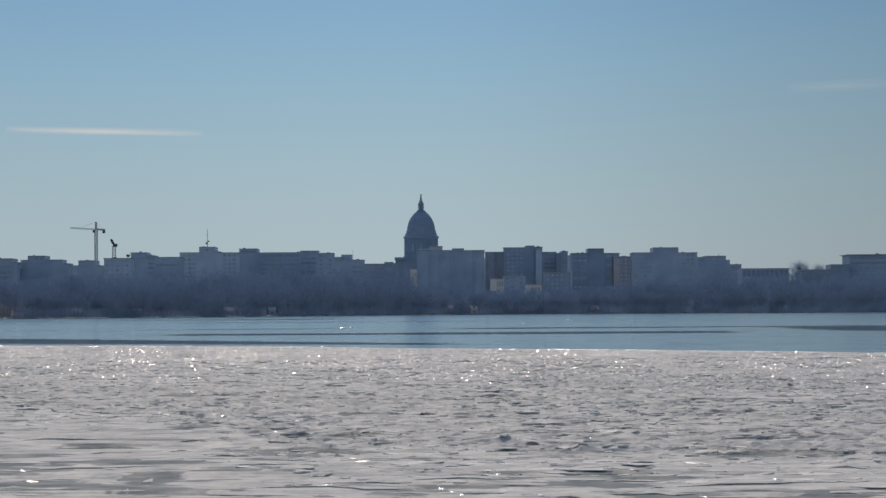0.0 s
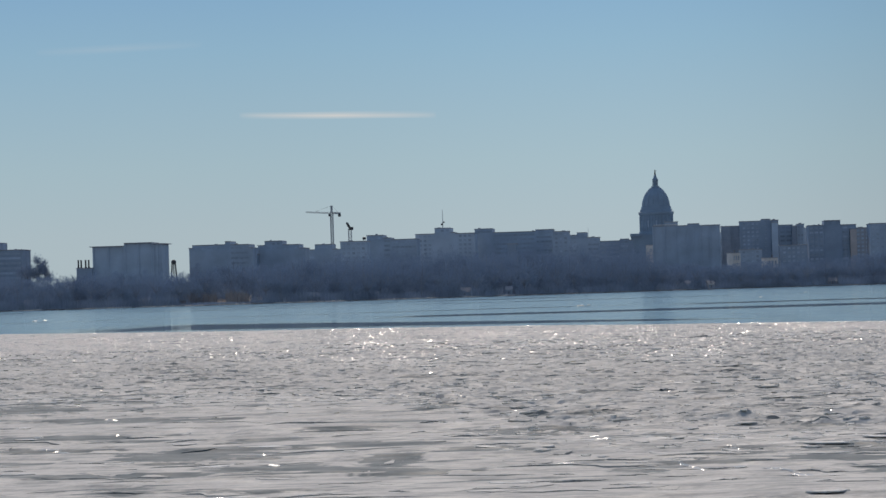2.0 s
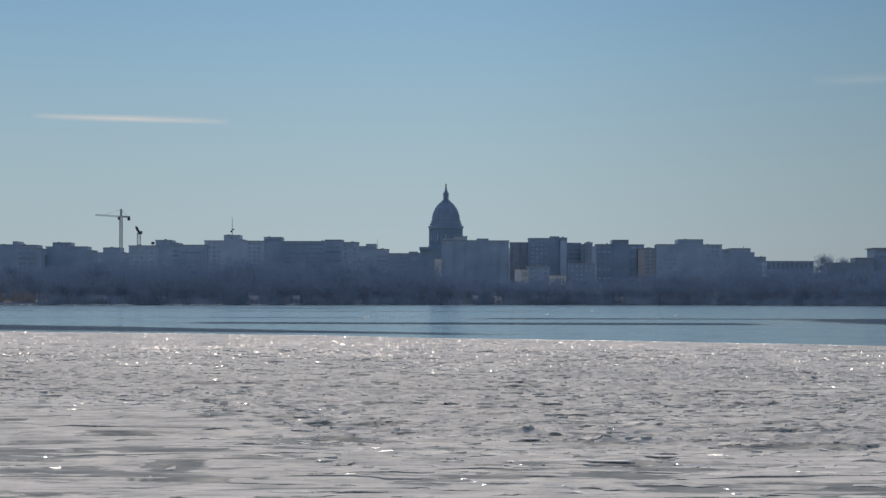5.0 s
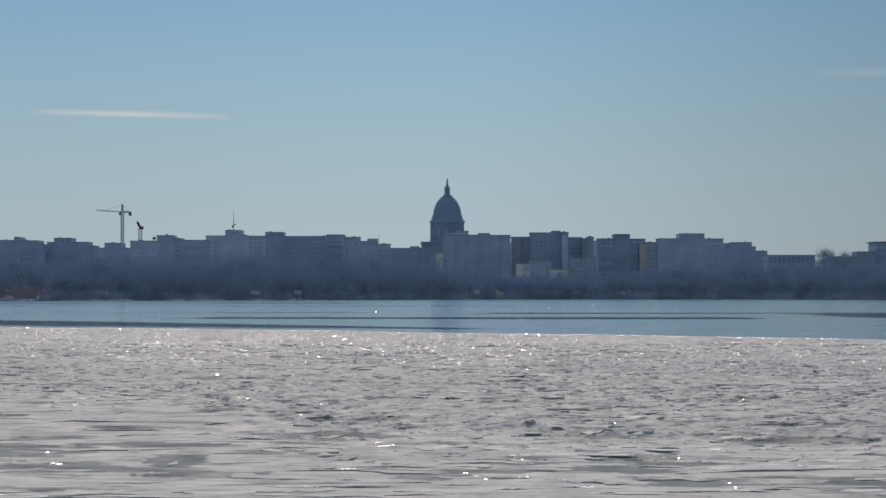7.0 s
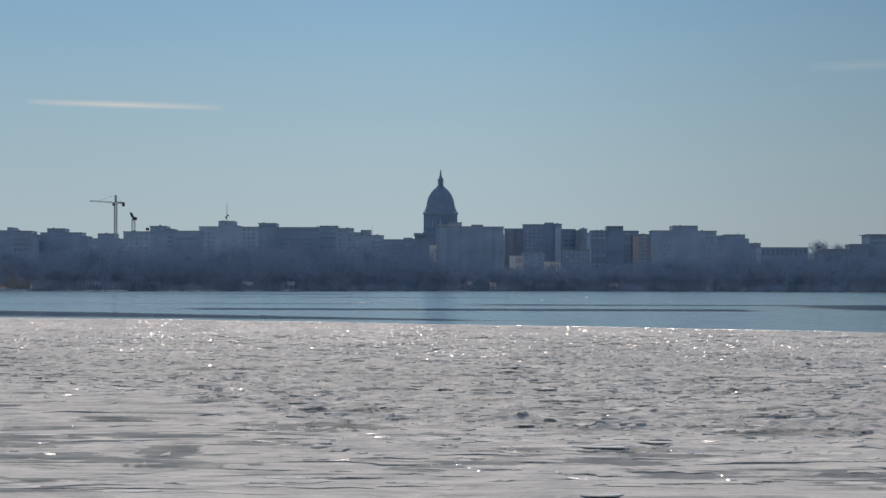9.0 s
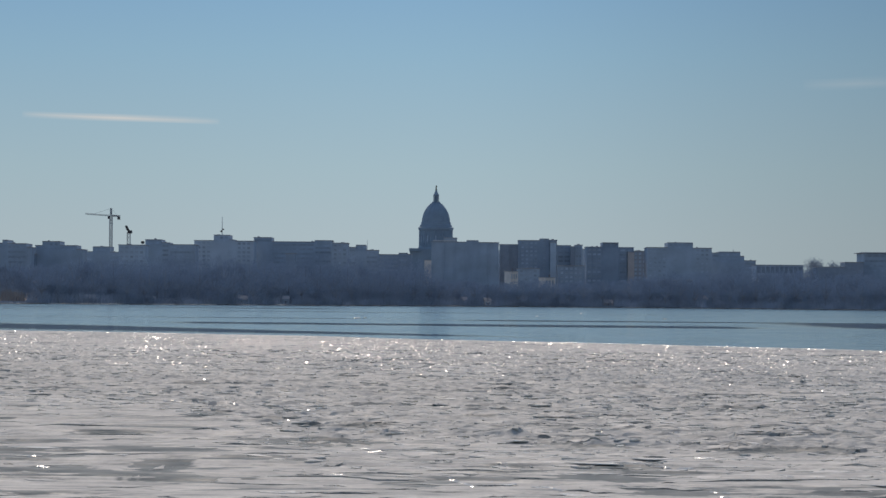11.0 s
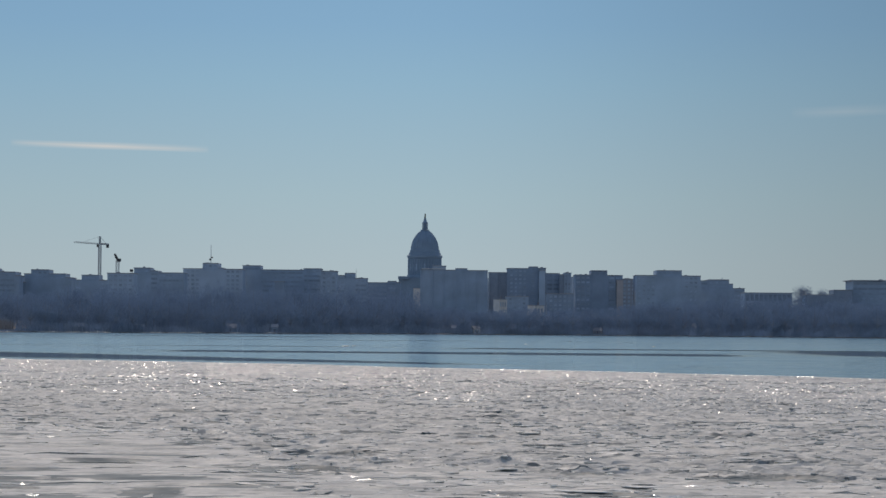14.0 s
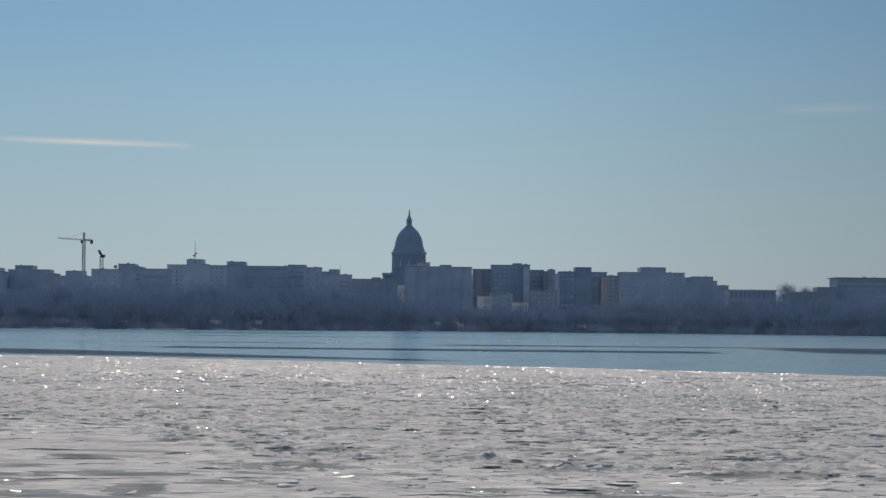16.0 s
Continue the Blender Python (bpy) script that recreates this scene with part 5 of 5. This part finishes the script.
def glinting_slabs():
    """A few clear slabs tipped up so that their faces catch the sun."""
    rng = random.Random(21)
    spots = [(rng.uniform(-0.17, 0.12) * y, y) for y in (56, 58, 61, 63, 66, 68, 71, 74, 76, 79, 83, 86, 90, 94, 97, 101, 104, 108, 112, 117, 121, 126, 131, 138)]
    heights = ice_height(np.array([s[0] for s in spots]), np.array([s[1] for s in spots]))
    for k, ((x, y), h) in enumerate(zip(spots, heights)):
        me = slab_mesh(40 + k % 6)
        me.materials.clear()
        me.materials.append(clear_ice)
        ob = piece("ice_slab", me, None, ice)
        s = rng.uniform(0.07, 0.15)
        ob.matrix_world = pose(x, y, float(h) + 0.02, rng.uniform(17, 30), rng.uniform(-6, 6), rng.uniform(-25, 25)) @ Matrix.Diagonal((s * rng.uniform(1.5, 3.5), s, s, 1))


loose_ice()
lapped_edges()
brash_plates()
glinting_slabs()


def ice_chips():
    """Small clear chips of broken ice frozen into the rubble: low three-sided splinters, many tilted to glint."""
    rng = np.random.default_rng(77)
    n = 260000
    bearing = rng.uniform(-0.2, 0.145, n)
    y = np.concatenate([60 + 150 * rng.uniform(0, 1, 34000), ice_edge(bearing[34000:]) * (1 - 0.5 * rng.uniform(0, 1, n - 34000) ** 0.85)])
    x = bearing * y
    # broken bits heaped along the open edge
    rim = rng.uniform(0.008, 0.145, 20000)
    rim = rim[soft_noise(rim * 130, rim * 0, 3) > 0.40]
    reach = ice_edge(rim) - 3.2 - rng.exponential(0.8, len(rim))
    y = np.concatenate([y, reach / np.sqrt(1 + rim ** 2)])
    x = np.concatenate([x, rim * reach / np.sqrt(1 + rim ** 2)])
    # low ridges of crushed ice where two sheets met
    ridges = (
        (-12.0, 115.4, -10.9, 112.8), (-8.7, 111.5, -7.7, 108.5), (-7.2, 108.5, -5.8, 105.0), (-4.8, 105.6, -3.4, 100.8), (2.8, 70.3, 3.9, 68.4),
        (0.8, 69.2, 1.0, 68.2), (5.5, 65.7, 5.7, 64.9), (-0.1, 62.9, 0.3, 60.6), (1.2, 60.8, 1.7, 58.6), (-3.1, 61.7, -2.9, 61.6), (4.0, 60.4, 4.2, 59.1),
        (4.0, 57.5, 4.1, 57.5), (-7.8, 70.4, -7.6, 70.4), (-12.7, 75.6, -11.9, 74.1), (-15.4, 97.8, -14.9, 96.5),
    )
    loose = len(x)
    for xa, ya, xb, yb in ridges:
        count = int(60 + 190 * (xb - xa))
        along = rng.uniform(0, 1, count)
        x = np.concatenate([x, xa + (xb - xa) * along + rng.normal(0, 0.012, count)])
        y = np.concatenate([y, ya + (yb - ya) * along + rng.normal(0, 0.06, count)])
    heaped = np.arange(len(x)) >= loose
    keep = (np.hypot(x, y) < ice_edge(x / y) - 3) & (heaped | (y > rubble_start(x / y) - 8) | (rng.uniform(0, 1, len(x)) < 0.12))
    x, y, heaped = x[keep], y[keep], heaped[keep]
    n = len(x)
    z = ice_height(x, y)
    size = rng.uniform(0.007, 0.027, n) * np.where(rng.uniform(0, 1, n) < 0.05, 1.8, 1.0) * (0.6 + y / 205) * np.where(np.hypot(x, y) > ice_edge(x / y) - 5, 1.25, np.where(heaped, 1.5, 1.0))
    # far out most chips are shaped to glint the sun towards the camera
    pushed = (rng.uniform(0, 1, n) < np.interp(y, (90, 150, 185, 250), (0.05, 0.16, 0.72, 0.88))) | (heaped & (rng.uniform(0, 1, n) < 0.5)) | ((x / y > 0.01) & (np.hypot(x, y) > ice_edge(x / y) - 5.2) & (rng.uniform(0, 1, n) < 0.45))
    turn = np.where(pushed, -2.62 + rng.normal(0, 0.7, n), rng.uniform(0, 2 * np.pi, n))
    slack = np.where(pushed, 0.06, 0.25)
    foot = np.where(pushed, 0.008, -0.006)
    verts = []
    for k in range(3):
        a = turn + 2 * np.pi * k / 3 + slack * rng.normal(0, 1, n)
        verts.append(np.stack([x + 1.4 * size * np.cos(a), y + size * np.sin(a), z + foot], 1))
    peak = np.where(pushed, foot / size + rng.uniform(0.10, 0.30, n), rng.uniform(0.12, 0.36, n))
    verts.append(np.stack([x + size * slack * rng.normal(0, 1, n), y + size * slack * rng.normal(0, 1, n), z + size * peak], 1))
    v = np.stack(verts, 1).reshape(-1, 3)
    k = np.arange(n)[:, None] * 4
    f = np.concatenate([k + [0, 1, 3], k + [1, 2, 3], k + [2, 0, 3]])
    me = raw_mesh("ice_chips", v, f)
    return tagged(piece("ice_chips", me, clear_ice), "glinting chips of clear ice scattered over the rough ice", "ice", kind="stuff")


ice_chips()


def ice_floes():
    """Small heaps of tilted slabs adrift on the open water."""
    rng = random.Random(64)
    for x, y, wide in ((-17.5, 675, 0.9), (-16.4, 690, 0.5), (40.6, 750, 0.55), (17.6, 843, 0.5), (36.3, 1120, 0.5), (-119, 703, 0.7), (-117.6, 706, 0.5)):
        ob = thing("ice_floe", x, y, 0.02, "small white floe of heaped ice adrift on open water", "ice floe", "drifting floes")
        for k in range(3):
            slab = slab_mesh(80 + k)
            slab.materials.clear()
            slab.materials.append(clear_ice)
            ob_k = piece("slab", slab, None, ob)
            ob_k.matrix_local = pose(wide * 0.3 * (k - 1), rng.uniform(-0.2, 0.2), 0.04 + 0.03 * k, rng.uniform(16, 25), rng.uniform(-7, 7), rng.uniform(-14, 14)) @ Matrix.Diagonal((wide * 0.7, wide * 0.5, 1.2, 1))


def shore_ice():
    """Broken ice pushed up in a low broken line along the far water's edge."""
    rng = np.random.default_rng(90)
    b = rng.uniform(-0.2, -0.03, 2600)
    b = b[soft_noise(b * 260, b * 0, 8) > np.interp(b, (-0.12, -0.03), (0.38, 0.72))]
    n = len(b)
    y = np.interp(b, [q[0] for q in SHORE], [q[1] for q in SHORE]) - rng.uniform(3, 9, n)
    x = b * y
    wide, tall = rng.uniform(0.5, 1.6, n), rng.uniform(0.15, 0.55, n)
    turn = rng.uniform(0, 2 * np.pi, n)
    rings = []
    for level, part_of in ((-0.1, 1.0), (1.0, 0.6)):
        for k in range(4):
            a = turn + k * np.pi / 2
            rings.append(np.stack([x + part_of * wide * np.cos(a), y + part_of * 0.7 * np.sin(a), level * tall * rng.uniform(0.7, 1.2, n)], 1))
    v = np.stack(rings, 1).reshape(-1, 3)
    k = np.arange(n)[:, None] * 8
    f = np.concatenate([k + np.array(q) for q in [(4, 5, 6, 7)] + [(i, (i + 1) % 4, 4 + (i + 1) % 4, 4 + i) for i in range(4)]])
    return tagged(piece("shore_ice", raw_mesh("shore_ice", v, f), plate_ice), "low broken line of pushed-up ice along the far shore", "ice", kind="stuff")


ice_floes()
shore_ice()
